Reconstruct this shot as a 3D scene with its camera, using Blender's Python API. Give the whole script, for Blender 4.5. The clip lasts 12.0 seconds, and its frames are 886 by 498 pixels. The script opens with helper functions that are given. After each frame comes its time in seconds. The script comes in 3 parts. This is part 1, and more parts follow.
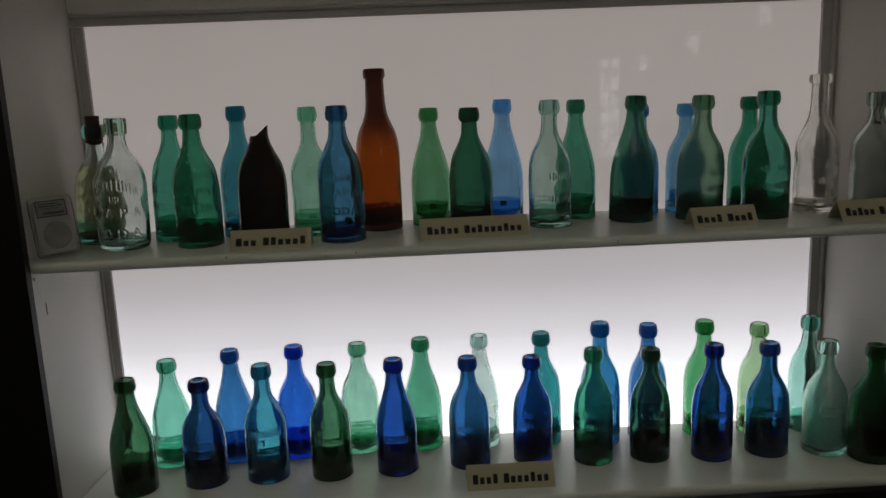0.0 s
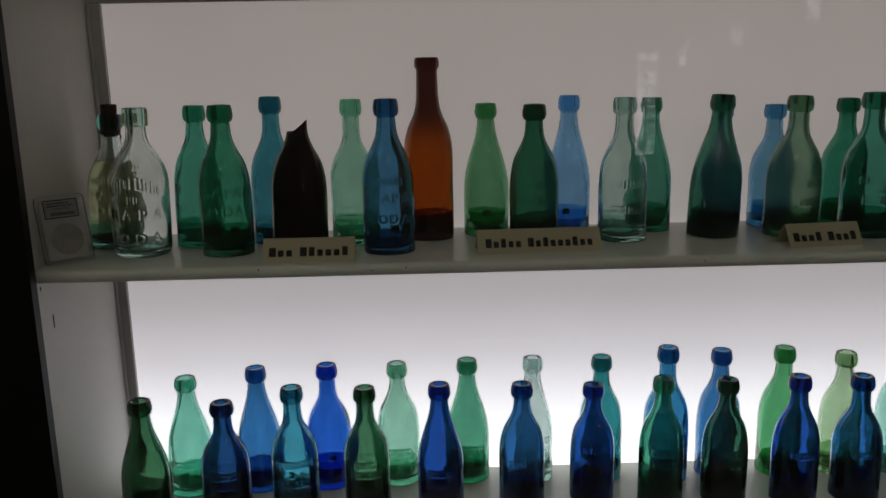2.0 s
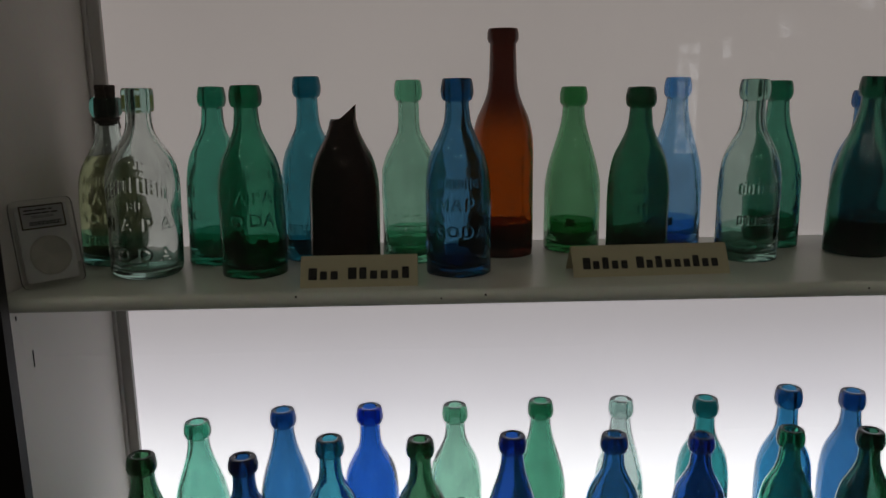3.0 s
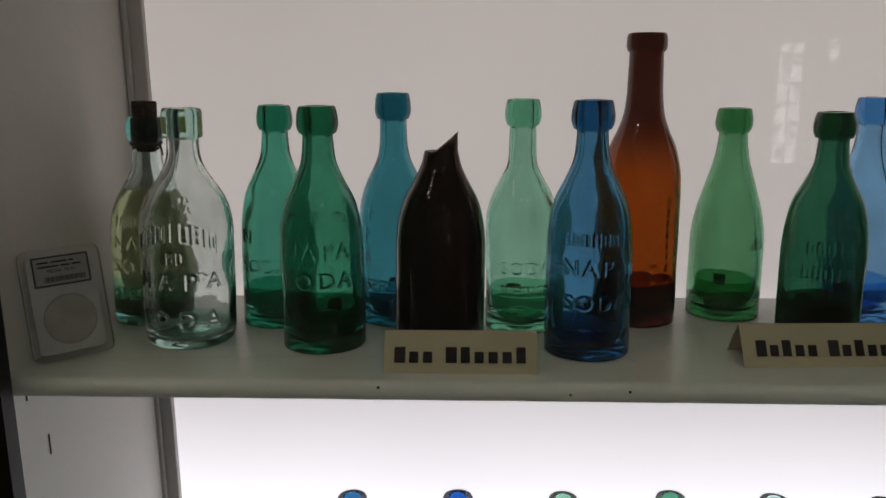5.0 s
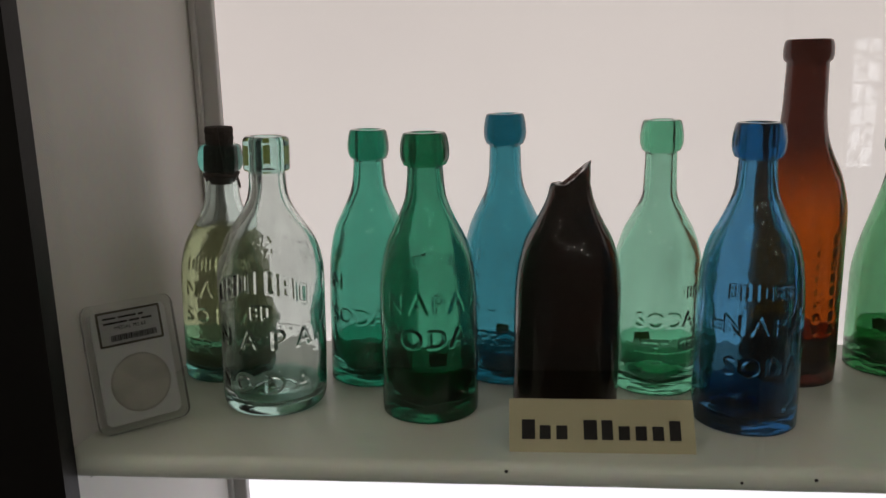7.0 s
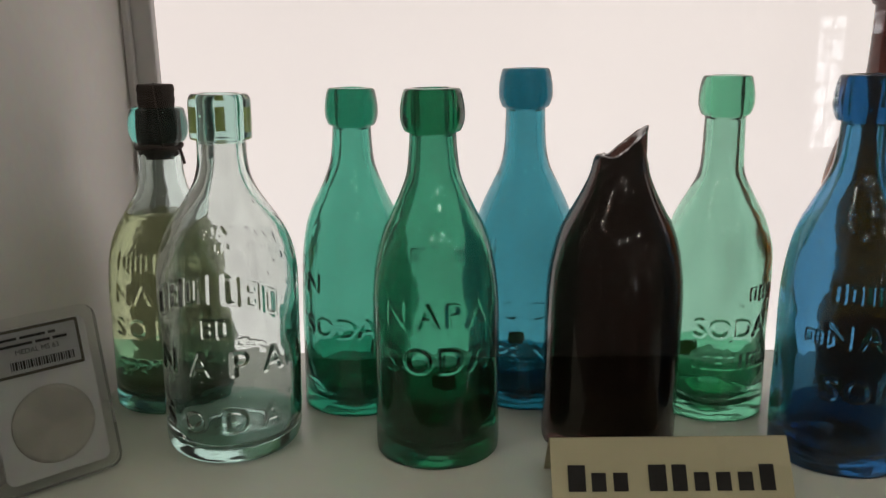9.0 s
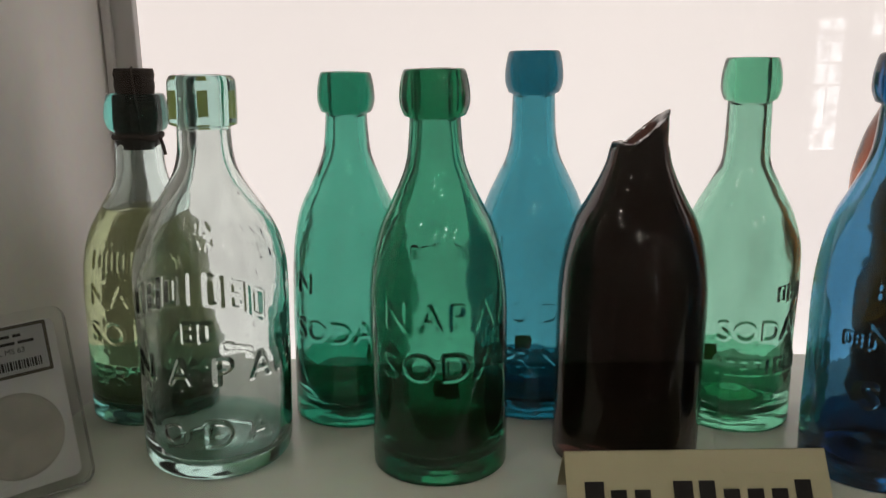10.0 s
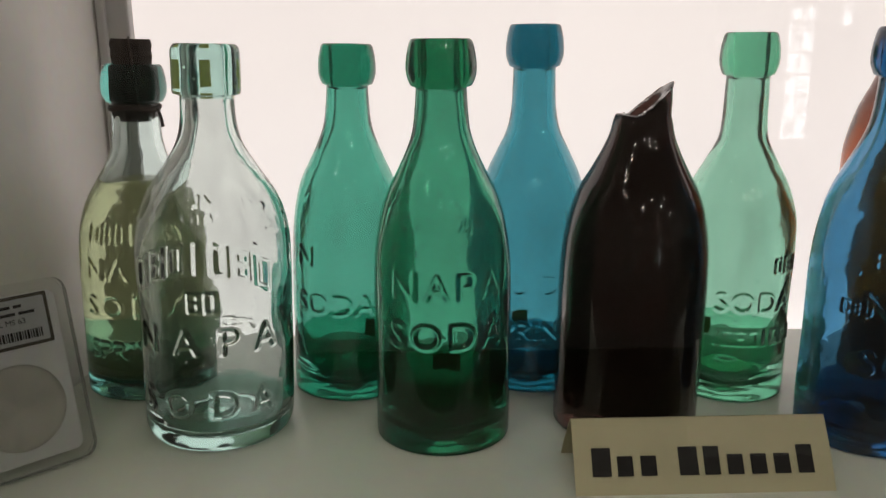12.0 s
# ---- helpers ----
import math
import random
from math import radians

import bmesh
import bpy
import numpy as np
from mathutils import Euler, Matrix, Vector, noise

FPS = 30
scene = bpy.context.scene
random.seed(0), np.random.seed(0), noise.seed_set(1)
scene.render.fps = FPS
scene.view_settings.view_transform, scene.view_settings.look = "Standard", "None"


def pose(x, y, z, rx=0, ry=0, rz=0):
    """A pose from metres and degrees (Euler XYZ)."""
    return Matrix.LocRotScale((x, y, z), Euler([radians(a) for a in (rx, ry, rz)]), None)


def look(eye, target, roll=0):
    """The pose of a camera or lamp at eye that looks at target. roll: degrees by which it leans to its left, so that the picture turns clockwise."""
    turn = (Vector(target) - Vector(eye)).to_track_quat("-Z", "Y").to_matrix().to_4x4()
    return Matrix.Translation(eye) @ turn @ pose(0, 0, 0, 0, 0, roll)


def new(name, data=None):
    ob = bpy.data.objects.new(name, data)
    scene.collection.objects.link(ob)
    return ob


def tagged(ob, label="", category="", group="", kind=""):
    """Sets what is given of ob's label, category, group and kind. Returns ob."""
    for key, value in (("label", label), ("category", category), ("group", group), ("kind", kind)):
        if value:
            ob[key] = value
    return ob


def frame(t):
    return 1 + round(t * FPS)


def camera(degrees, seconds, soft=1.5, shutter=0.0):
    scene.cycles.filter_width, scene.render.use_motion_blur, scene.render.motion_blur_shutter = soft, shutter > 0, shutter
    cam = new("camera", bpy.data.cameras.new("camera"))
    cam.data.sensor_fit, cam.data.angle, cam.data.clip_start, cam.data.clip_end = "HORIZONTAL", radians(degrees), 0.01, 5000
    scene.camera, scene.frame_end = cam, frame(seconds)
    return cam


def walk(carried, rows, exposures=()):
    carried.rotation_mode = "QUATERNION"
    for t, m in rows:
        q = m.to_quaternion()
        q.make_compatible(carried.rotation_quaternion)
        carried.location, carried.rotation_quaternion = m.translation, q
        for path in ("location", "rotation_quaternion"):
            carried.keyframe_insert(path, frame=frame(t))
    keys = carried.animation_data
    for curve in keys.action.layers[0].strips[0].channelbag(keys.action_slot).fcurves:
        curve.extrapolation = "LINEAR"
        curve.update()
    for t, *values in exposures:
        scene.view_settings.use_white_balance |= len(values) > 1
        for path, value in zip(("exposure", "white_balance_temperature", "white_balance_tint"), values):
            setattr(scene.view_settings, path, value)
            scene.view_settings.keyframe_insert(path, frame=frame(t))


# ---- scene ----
cam = camera(56.0, 12.0)
PATH = [
    (0, (0.03, -0.099, 1.424), (0.099, 1.858, 1.02), -2.3),
    (0.5, (0.021, -0.081, 1.426), (0.09, 1.875, 1.019), -2.2),
    (1, (0.011, -0.058, 1.428), (0.07, 1.899, 1.018), -1.9),
    (1.5, (-0.004, -0.025, 1.432), (0.042, 1.93, 1.011), -1.5),
    (2, (-0.029, 0.047, 1.427), (0.02, 2.001, 1.001), -1.1),
    (2.5, (-0.06, 0.15, 1.418), (-0.014, 2.102, 0.984), -0.8),
    (3, (-0.105, 0.27, 1.402), (-0.06, 2.223, 0.974), -0.8),
    (3.5, (-0.153, 0.349, 1.401), (-0.104, 2.3, 0.966), -0.8),
    (5.5, (-0.152, 0.498, 1.426), (-0.275, 2.444, 0.981), -0.5),
    (6, (-0.181, 0.53, 1.429), (-0.309, 2.474, 0.979), -0.7),
    (6.5, (-0.201, 0.549, 1.431), (-0.36, 2.492, 0.987), -1.1),
    (7, (-0.217, 0.565, 1.431), (-0.396, 2.508, 0.992), -1.3),
    (9, (-0.263, 0.688, 1.408), (-0.308, 2.629, 0.929), -0.9),
    (9.5, (-0.268, 0.707, 1.401), (-0.297, 2.651, 0.93), -0.9),
    (10, (-0.268, 0.721, 1.395), (-0.299, 2.666, 0.93), -0.9),
    (10.5, (-0.27, 0.723, 1.396), (-0.295, 2.665, 0.916), -0.8),
    (11, (-0.275, 0.723, 1.391), (-0.287, 2.666, 0.917), -0.8),
    (11.5, (-0.281, 0.719, 1.389), (-0.271, 2.662, 0.913), -0.7),
    (12, (-0.284, 0.718, 1.387), (-0.245, 2.657, 0.897), -0.4),
]
EXPOSURE = [(0.0, -1.6), (1.5, -1.63), (2.5, -1.80), (3.5, -1.70), (5.5, -0.88), (6.5, -0.68), (7.2, -0.5), (9.0, -0.15), (10.5, -0.1), (12.0, -0.05)]
walk(cam, [(t, look(eye, target, roll)) for t, eye, target, roll in PATH], EXPOSURE)

# ---- world and large lights ----
scene.cycles.max_bounces, scene.cycles.transmission_bounces, scene.cycles.glossy_bounces = 28, 28, 8
world = bpy.data.worlds.new("world")
scene.world = world
world.use_nodes = True
world.node_tree.nodes["Background"].inputs[0].default_value = (0.55, 0.6, 0.7, 1)
world.node_tree.nodes["Background"].inputs[1].default_value = 0.02

# short tracks of small round lamps: (x, y of the track, watts of each lamp)
LAMP_TRACKS = [(1.05, -0.55, 0.80), (0.30, -0.75, 1.0), (2.3, -1.3, 0.9), (-0.35, -0.95, 1.2), (-1.1, 0.1, 1.1)]
CEILING = 2.6
LAMP_STEPS = (-0.26, 0.0, 0.26)


def spot_lamp(x, y, watts):
    data = bpy.data.lights.new("spot_lamp", "AREA")
    data.shape, data.size, data.energy, data.color = "DISK", 0.11, watts, (1.0, 0.93, 0.80)
    ob = new("spot_lamp", data)
    ob.location = (x, y, CEILING - 0.065)
    return ob


for x, y, watts in LAMP_TRACKS:
    for step in LAMP_STEPS:
        spot_lamp(x, y + step, watts)

# ---- materials ----


def material(name):
    m = bpy.data.materials.new(name)
    m.use_nodes = True
    t = m.node_tree
    return m, t, t.nodes["Principled BSDF"]


def node(t, kind, **values):
    n = t.nodes.new(kind)
    for key, value in values.items():
        n.inputs[key.replace("_", " ")].default_value = value
    return n


def painted(name, colour, rough=0.5, spread=0.08, scale=6.0, grain=180.0, relief=0.0004, metal=0.0):
    """A painted or plain surface: cloudy stains, fine grain and a little relief."""
    m, t, p = material(name)
    where = node(t, "ShaderNodeTexCoord")
    big = node(t, "ShaderNodeTexNoise", Scale=scale, Detail=5.0, Roughness=0.6)
    fine = node(t, "ShaderNodeTexNoise", Scale=grain, Detail=3.0)
    for n in (big, fine):
        t.links.new(where.outputs["Object"], n.inputs["Vector"])
    ramp = node(t, "ShaderNodeValToRGB")
    dark = [c * (1 - spread * 2) for c in colour]
    ramp.color_ramp.elements[0].position, ramp.color_ramp.elements[1].position = 0.3, 0.62
    ramp.color_ramp.elements[0].color = (*dark, 1)
    ramp.color_ramp.elements[1].color = (*colour, 1)
    mix = node(t, "ShaderNodeMix")
    mix.data_type, mix.blend_type = "RGBA", "MULTIPLY"
    mix.inputs["Factor"].default_value = 0.18
    t.links.new(big.outputs["Fac"], ramp.inputs["Fac"])
    t.links.new(ramp.outputs["Color"], mix.inputs["A"])
    t.links.new(fine.outputs["Color"], mix.inputs["B"])
    t.links.new(mix.outputs["Result"], p.inputs["Base Color"])
    bump = node(t, "ShaderNodeBump", Strength=0.4, Distance=relief)
    t.links.new(fine.outputs["Fac"], bump.inputs["Height"])
    t.links.new(bump.outputs["Normal"], p.inputs["Normal"])
    p.inputs["Roughness"].default_value, p.inputs["Metallic"].default_value = rough, metal
    return m


def glass(name, through_colour, wavy=0.5, ior=1.5, rough=0.0, seeds=True, neck=None):
    """Old bottle glass. through_colour: what is left of light that enters and leaves the glass once."""
    m, t, p = material(name)
    where = node(t, "ShaderNodeTexCoord")
    p.inputs["Base Color"].default_value = (*through_colour, 1)
    p.inputs["Transmission Weight"].default_value = 1.0
    if neck:  # absorption of thicker neck glass put into colour: tint, heights between which it deepens
        colour, z0, z1 = neck
        split = node(t, "ShaderNodeSeparateXYZ")
        rise = node(t, "ShaderNodeMapRange")
        rise.interpolation_type = "SMOOTHSTEP"
        rise.inputs["From Min"].default_value, rise.inputs["From Max"].default_value = z0, z1
        blend = node(t, "ShaderNodeMix")
        blend.data_type = "RGBA"
        blend.inputs["A"].default_value, blend.inputs["B"].default_value = (*through_colour, 1), (*colour, 1)
        t.links.new(where.outputs["Object"], split.inputs["Vector"])
        t.links.new(split.outputs["Z"], rise.inputs["Value"])
        t.links.new(rise.outputs["Result"], blend.inputs["Factor"])
        t.links.new(blend.outputs["Result"], p.inputs["Base Color"])
    p.inputs["IOR"].default_value, p.inputs["Roughness"].default_value = ior, rough
    wave = node(t, "ShaderNodeTexNoise", Scale=34.0, Detail=3.0, Roughness=0.45)
    t.links.new(where.outputs["Object"], wave.inputs["Vector"])
    bump = node(t, "ShaderNodeBump", Strength=wavy, Distance=0.0019)
    t.links.new(wave.outputs["Fac"], bump.inputs["Height"])
    last = bump
    if seeds:  # uneven thickness: paler and deeper cloudy streaks
        stretch = node(t, "ShaderNodeMapping")
        stretch.inputs["Scale"].default_value = (1.0, 1.0, 0.45)
        stretch.inputs["Location"].default_value = (through_colour[0] * 9, through_colour[1] * 7, through_colour[2] * 5)
        streak = node(t, "ShaderNodeTexNoise", Scale=26.0, Detail=4.0, Roughness=0.6)
        depth = node(t, "ShaderNodeMapRange")
        for key, value in (("From Min", 0.32), ("From Max", 0.68), ("To Min", 0.80), ("To Max", 1.10)):
            depth.inputs[key].default_value = value
        tint = node(t, "ShaderNodeMix")
        tint.data_type, tint.blend_type = "RGBA", "MULTIPLY"
        tint.inputs["Factor"].default_value = 1.0
        tint.inputs["A"].default_value = (*through_colour, 1)
        t.links.new(where.outputs["Object"], stretch.inputs["Vector"])
        t.links.new(stretch.outputs["Vector"], streak.inputs["Vector"])
        t.links.new(streak.outputs["Fac"], depth.inputs["Value"])
        t.links.new(depth.outputs["Result"], tint.inputs["B"])
        if neck:
            t.links.new(blend.outputs["Result"], tint.inputs["A"])
        t.links.new(tint.outputs["Result"], p.inputs["Base Color"])
        dots = node(t, "ShaderNodeTexVoronoi", Scale=210.0)
        t.links.new(where.outputs["Object"], dots.inputs["Vector"])
        lift = node(t, "ShaderNodeMapRange")
        lift.inputs["From Min"].default_value, lift.inputs["From Max"].default_value = 0.0, 0.16
        lift.inputs["To Min"].default_value, lift.inputs["To Max"].default_value = 1.0, 0.0
        t.links.new(dots.outputs["Distance"], lift.inputs["Value"])
        last = node(t, "ShaderNodeBump", Strength=0.9, Distance=0.0006)
        few = node(t, "ShaderNodeMath")
        few.operation = "GREATER_THAN"
        few.inputs[1].default_value = 0.8
        chosen = node(t, "ShaderNodeMath")
        chosen.operation = "MULTIPLY"
        t.links.new(dots.outputs["Color"], few.inputs[0])
        t.links.new(few.outputs["Value"], chosen.inputs[0])
        t.links.new(lift.outputs["Result"], chosen.inputs[1])
        t.links.new(chosen.outputs["Value"], last.inputs["Height"])
        t.links.new(bump.outputs["Normal"], last.inputs["Normal"])
    t.links.new(last.outputs["Normal"], p.inputs["Normal"])
    return m


def glowing(name, colour, strength):
    m, t, p = material(name)
    p.inputs["Base Color"].default_value = (*colour, 1)
    p.inputs["Emission Color"].default_value = (*colour, 1)
    p.inputs["Emission Strength"].default_value = strength
    return m


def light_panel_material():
    """Milky acrylic: glow from tubes near its foot, falling off upwards, painted into emission."""
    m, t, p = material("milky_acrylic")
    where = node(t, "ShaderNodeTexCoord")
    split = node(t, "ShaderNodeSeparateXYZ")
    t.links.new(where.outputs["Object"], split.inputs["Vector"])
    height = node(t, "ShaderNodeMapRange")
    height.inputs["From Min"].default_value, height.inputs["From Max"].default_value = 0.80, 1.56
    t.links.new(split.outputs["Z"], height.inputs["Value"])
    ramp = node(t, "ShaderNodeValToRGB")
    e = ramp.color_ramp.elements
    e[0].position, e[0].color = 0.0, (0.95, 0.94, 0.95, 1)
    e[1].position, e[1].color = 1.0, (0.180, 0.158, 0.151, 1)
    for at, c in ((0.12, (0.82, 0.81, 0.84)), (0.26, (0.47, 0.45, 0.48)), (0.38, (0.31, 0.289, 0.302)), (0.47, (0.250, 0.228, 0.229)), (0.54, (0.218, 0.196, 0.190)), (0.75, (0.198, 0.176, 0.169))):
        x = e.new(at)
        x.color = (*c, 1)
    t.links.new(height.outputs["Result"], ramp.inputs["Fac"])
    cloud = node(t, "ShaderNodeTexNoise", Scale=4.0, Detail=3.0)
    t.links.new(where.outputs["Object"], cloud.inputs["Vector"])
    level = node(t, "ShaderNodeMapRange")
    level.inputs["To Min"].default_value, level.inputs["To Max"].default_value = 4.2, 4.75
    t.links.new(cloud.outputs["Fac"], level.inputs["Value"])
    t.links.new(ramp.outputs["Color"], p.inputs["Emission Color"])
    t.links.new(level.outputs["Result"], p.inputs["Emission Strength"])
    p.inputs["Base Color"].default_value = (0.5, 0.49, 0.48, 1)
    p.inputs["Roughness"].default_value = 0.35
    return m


WHITE = painted("white_painted_board", (0.74, 0.71, 0.67), 0.45, 0.06, 3.0)
SHELF = painted("white_gloss_shelf_paint", (0.64, 0.67, 0.59), 0.3, 0.05, 5.0)
TRIM = painted("grey_painted_moulding", (0.52, 0.50, 0.49), 0.4, 0.06, 8.0)
BLACK = painted("black_painted_wood", (0.012, 0.011, 0.011), 0.55, 0.2, 9.0)
ROOM = painted("dull_plaster", (0.60, 0.56, 0.52), 0.8, 0.1, 1.5)
BOARDS = painted("dark_floor_boards", (0.12, 0.08, 0.05), 0.5, 0.2, 2.0)
PAPER = painted("pale_yellow_card", (0.50, 0.46, 0.30), 0.75, 0.03, 20.0, 500.0, 0.0001)
INK = painted("black_ink", (0.009, 0.009, 0.009), 0.9, 0.05)
CORK = painted("dark_rotten_cork", (0.035, 0.022, 0.015), 0.9, 0.3, 60.0, 300.0, 0.003)
WIRE = painted("rusty_wire", (0.045, 0.026, 0.018), 0.7, 0.3, 90.0, 400.0, 0.001)
STICKER = painted("old_dark_sticker", (0.10, 0.10, 0.035), 0.7, 0.2, 60.0)
STEEL = painted("dull_white_metal", (0.6, 0.6, 0.58), 0.4, 0.05, 10.0, metal=0.6)
SLAB = painted("grey_plastic_insert", (0.84, 0.85, 0.83), 0.45, 0.04, 30.0)
LABEL = painted("grey_paper_label", (0.60, 0.61, 0.61), 0.7, 0.06, 40.0)
FOIL = painted("dark_foil_border", (0.10, 0.09, 0.06), 0.4, 0.1, 60.0, metal=0.5)
COIN = painted("tarnished_silver", (0.62, 0.60, 0.53), 0.5, 0.15, 45.0, 260.0, 0.0012, 0.2)
CLEAR_PLASTIC = glass("clear_plastic", (0.93, 0.94, 0.94), 0.03, 1.46, 0.04, False)
PANE = glass("window_glass", (0.985, 0.99, 0.985), 0.0, 1.45, 0.0, False)
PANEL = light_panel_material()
BULB = glowing("warm_diffuser", (1.0, 0.93, 0.80), 3.0)
DAY = glowing("daylit_pane", (0.93, 0.96, 1.0), 9.0)
patchy = node(DAY.node_tree, "ShaderNodeTexNoise", Scale=32.0, Detail=2.0)
brights = node(DAY.node_tree, "ShaderNodeMapRange")
for key, value in (("From Min", 0.38), ("From Max", 0.56), ("To Min", 0.2), ("To Max", 4.2)):
    brights.inputs[key].default_value = value
far_light = node(DAY.node_tree, "ShaderNodeNewGeometry")
DAY.node_tree.links.new(far_light.outputs["Position"], patchy.inputs["Vector"])
DAY.node_tree.links.new(patchy.outputs["Fac"], brights.inputs["Value"])
DAY.node_tree.links.new(brights.outputs["Result"], DAY.node_tree.nodes["Principled BSDF"].inputs["Emission Strength"])



def backlit(m, colour, share):
    """Lets a thin material pass light through from behind."""
    t = m.node_tree
    mixer, veil = node(t, "ShaderNodeMixShader"), node(t, "ShaderNodeBsdfTranslucent")
    veil.inputs["Color"].default_value, mixer.inputs["Fac"].default_value = (*colour, 1), share
    t.links.new(t.nodes["Principled BSDF"].outputs["BSDF"], mixer.inputs[1])
    t.links.new(veil.outputs["BSDF"], mixer.inputs[2])
    t.links.new(mixer.outputs["Shader"], t.nodes["Material Output"].inputs["Surface"])
    return m


backlit(PAPER, (0.80, 0.75, 0.50), 0.15)
backlit(STICKER, (0.22, 0.24, 0.07), 0.45)

# ---- mesh helpers ----


def part(name, bm, mat, parent=None, label="", smooth=False):
    me = bpy.data.meshes.new(name)
    bmesh.ops.recalc_face_normals(bm, faces=bm.faces)
    bm.to_mesh(me)
    bm.free()
    if mat:
        me.materials.append(mat)
    if smooth:
        for f in me.polygons:
            f.use_smooth = True
    ob = new(name, me)
    if parent:
        ob.parent = parent
    if label:
        tagged(ob, label)
    return ob


def box(x0, y0, z0, x1, y1, z1, bevel=0.0, seg=2, bm=None):
    bm = bm or bmesh.new()
    made = bmesh.ops.create_cube(bm, size=1.0)["verts"]
    for v in made:
        v.co = Vector(((x0 + x1) / 2 + v.co.x * (x1 - x0), (y0 + y1) / 2 + v.co.y * (y1 - y0), (z0 + z1) / 2 + v.co.z * (z1 - z0)))
    if bevel:
        edges = {e for v in made for e in v.link_edges}
        bmesh.ops.bevel(bm, geom=list(edges), offset=bevel, segments=seg, affect="EDGES", profile=0.5)
    return bm


def prism(outline, z0, z1, bm=None):
    """A plan outline raised from z0 to z1."""
    bm = bm or bmesh.new()
    low = [bm.verts.new((x, y, z0)) for x, y in outline]
    high = [bm.verts.new((x, y, z1)) for x, y in outline]
    bm.faces.new(low)
    bm.faces.new(high)
    for i in range(len(outline)):
        j = (i + 1) % len(outline)
        bm.faces.new((low[i], low[j], high[j], high[i]))
    return bm


def smoothed(points, steps=5):
    """A rounded run through profile points (Catmull-Rom)."""
    out = []
    n = len(points)
    for i in range(n - 1):
        p0, p1, p2, p3 = (Vector(points[max(0, min(n - 1, k))]) for k in (i - 1, i, i + 1, i + 2))
        for s in range(steps):
            u = s / steps
            out.append(tuple(0.5 * (2 * p1 + (p2 - p0) * u + (2 * p0 - 5 * p1 + 4 * p2 - p3) * u * u + (3 * p1 - p0 - 3 * p2 + p3) * u**3)))
    out.append(tuple(points[-1]))
    return out


def lathe(profile, around=48, bm=None, wobble=0.0, seed=0):
    """A closed body of revolution from a run of (radius, z) that begins and ends on the axis."""
    bm = bm or bmesh.new()
    rings = []
    for r, z in profile:
        if r < 1e-6:
            rings.append([bm.verts.new((0, 0, z))])
        else:
            ring = []
            for k in range(around):
                a = 2 * math.pi * k / around
                d = 1 + wobble * noise.noise((2 * math.cos(a) + seed, 2 * math.sin(a), z * 22))
                ring.append(bm.verts.new((r * d * math.cos(a), r * d * math.sin(a), z)))
            rings.append(ring)
    for a, b in zip(rings, rings[1:]):
        if len(a) == 1 and len(b) == 1:
            continue
        for k in range(around):
            j = (k + 1) % around
            if len(a) == 1:
                bm.faces.new((a[0], b[j], b[k]))
            elif len(b) == 1:
                bm.faces.new((a[k], a[j], b[0]))
            else:
                bm.faces.new((a[k], a[j], b[j], b[k]))
    return bm


# ---- the case ----
SHELF_Z, LOW_Z, BACK, FRONT = 1.2, 0.822, 1.25, 1.0
LEFT_BACK, LEFT_FRONT, RIGHT_BACK, RIGHT_FRONT = -0.478, -0.500, 0.714, 0.778
TOP_Z = 1.545

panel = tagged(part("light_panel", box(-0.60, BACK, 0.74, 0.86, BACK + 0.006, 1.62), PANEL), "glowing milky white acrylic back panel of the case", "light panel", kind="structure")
T = 0.018
wall_left = tagged(part("wall_left", prism([(LEFT_BACK, BACK - 0.002), (LEFT_FRONT, FRONT + 0.006), (LEFT_FRONT - T, FRONT + 0.006), (LEFT_BACK - T, BACK - 0.002)], 0.70, 1.75), WHITE), "white painted side board of the case, lightly scuffed", "case side", kind="structure")
wall_right = tagged(part("wall_right", prism([(RIGHT_BACK, BACK - 0.002), (RIGHT_FRONT, FRONT + 0.006), (RIGHT_FRONT + T, FRONT + 0.006), (RIGHT_BACK + T, BACK - 0.002)], 0.70, 1.75), WHITE), "white painted side board of the case", "case side", kind="structure")
header_board = tagged(part("trim", box(-0.49, BACK - 0.014, 1.540, 0.73, BACK - 0.002, 1.75), WHITE), "white painted board above the light panel", "board", kind="structure")
case_top = tagged(part("ceiling", box(-0.62, FRONT, 1.752, 0.92, BACK + 0.05, 1.77), WHITE), "white painted top of the case", "case top", kind="structure")


def moulding(x0, z0, x1, z1, upright):
    """A narrow picture-frame moulding with a raised outer bead."""
    bm = box(x0, BACK - 0.010, z0, x1, BACK - 0.001, z1, 0.0015)
    if upright:
        w = x1 - x0
        outer = x0 if x0 < 0 else x1
        s = 1 if x0 < 0 else -1
        box(min(outer, outer + s * w * 0.3), BACK - 0.015, z0, max(outer, outer + s * w * 0.3), BACK - 0.0095, z1, 0.0015, bm=bm)
    else:
        box(x0, BACK - 0.015, z1 - (z1 - z0) * 0.3, x1, BACK - 0.0095, z1, 0.0015, bm=bm)
    return bm


for name, args in (("trim", (-0.4785, SHELF_Z, -0.4605, 1.5200, True)), ("trim", (-0.4800, LOW_Z, -0.4635, SHELF_Z - 0.016, True)), ("trim", (0.693, SHELF_Z, 0.7145, 1.5200, True)), ("trim", (0.694, LOW_Z, 0.7145, SHELF_Z - 0.016, True)), ("trim", (-0.4785, 1.5205, 0.7145, 1.5390, False))):
    tagged(part(name, moulding(*args), TRIM), "narrow grey painted moulding round the light panel", "moulding", kind="structure")


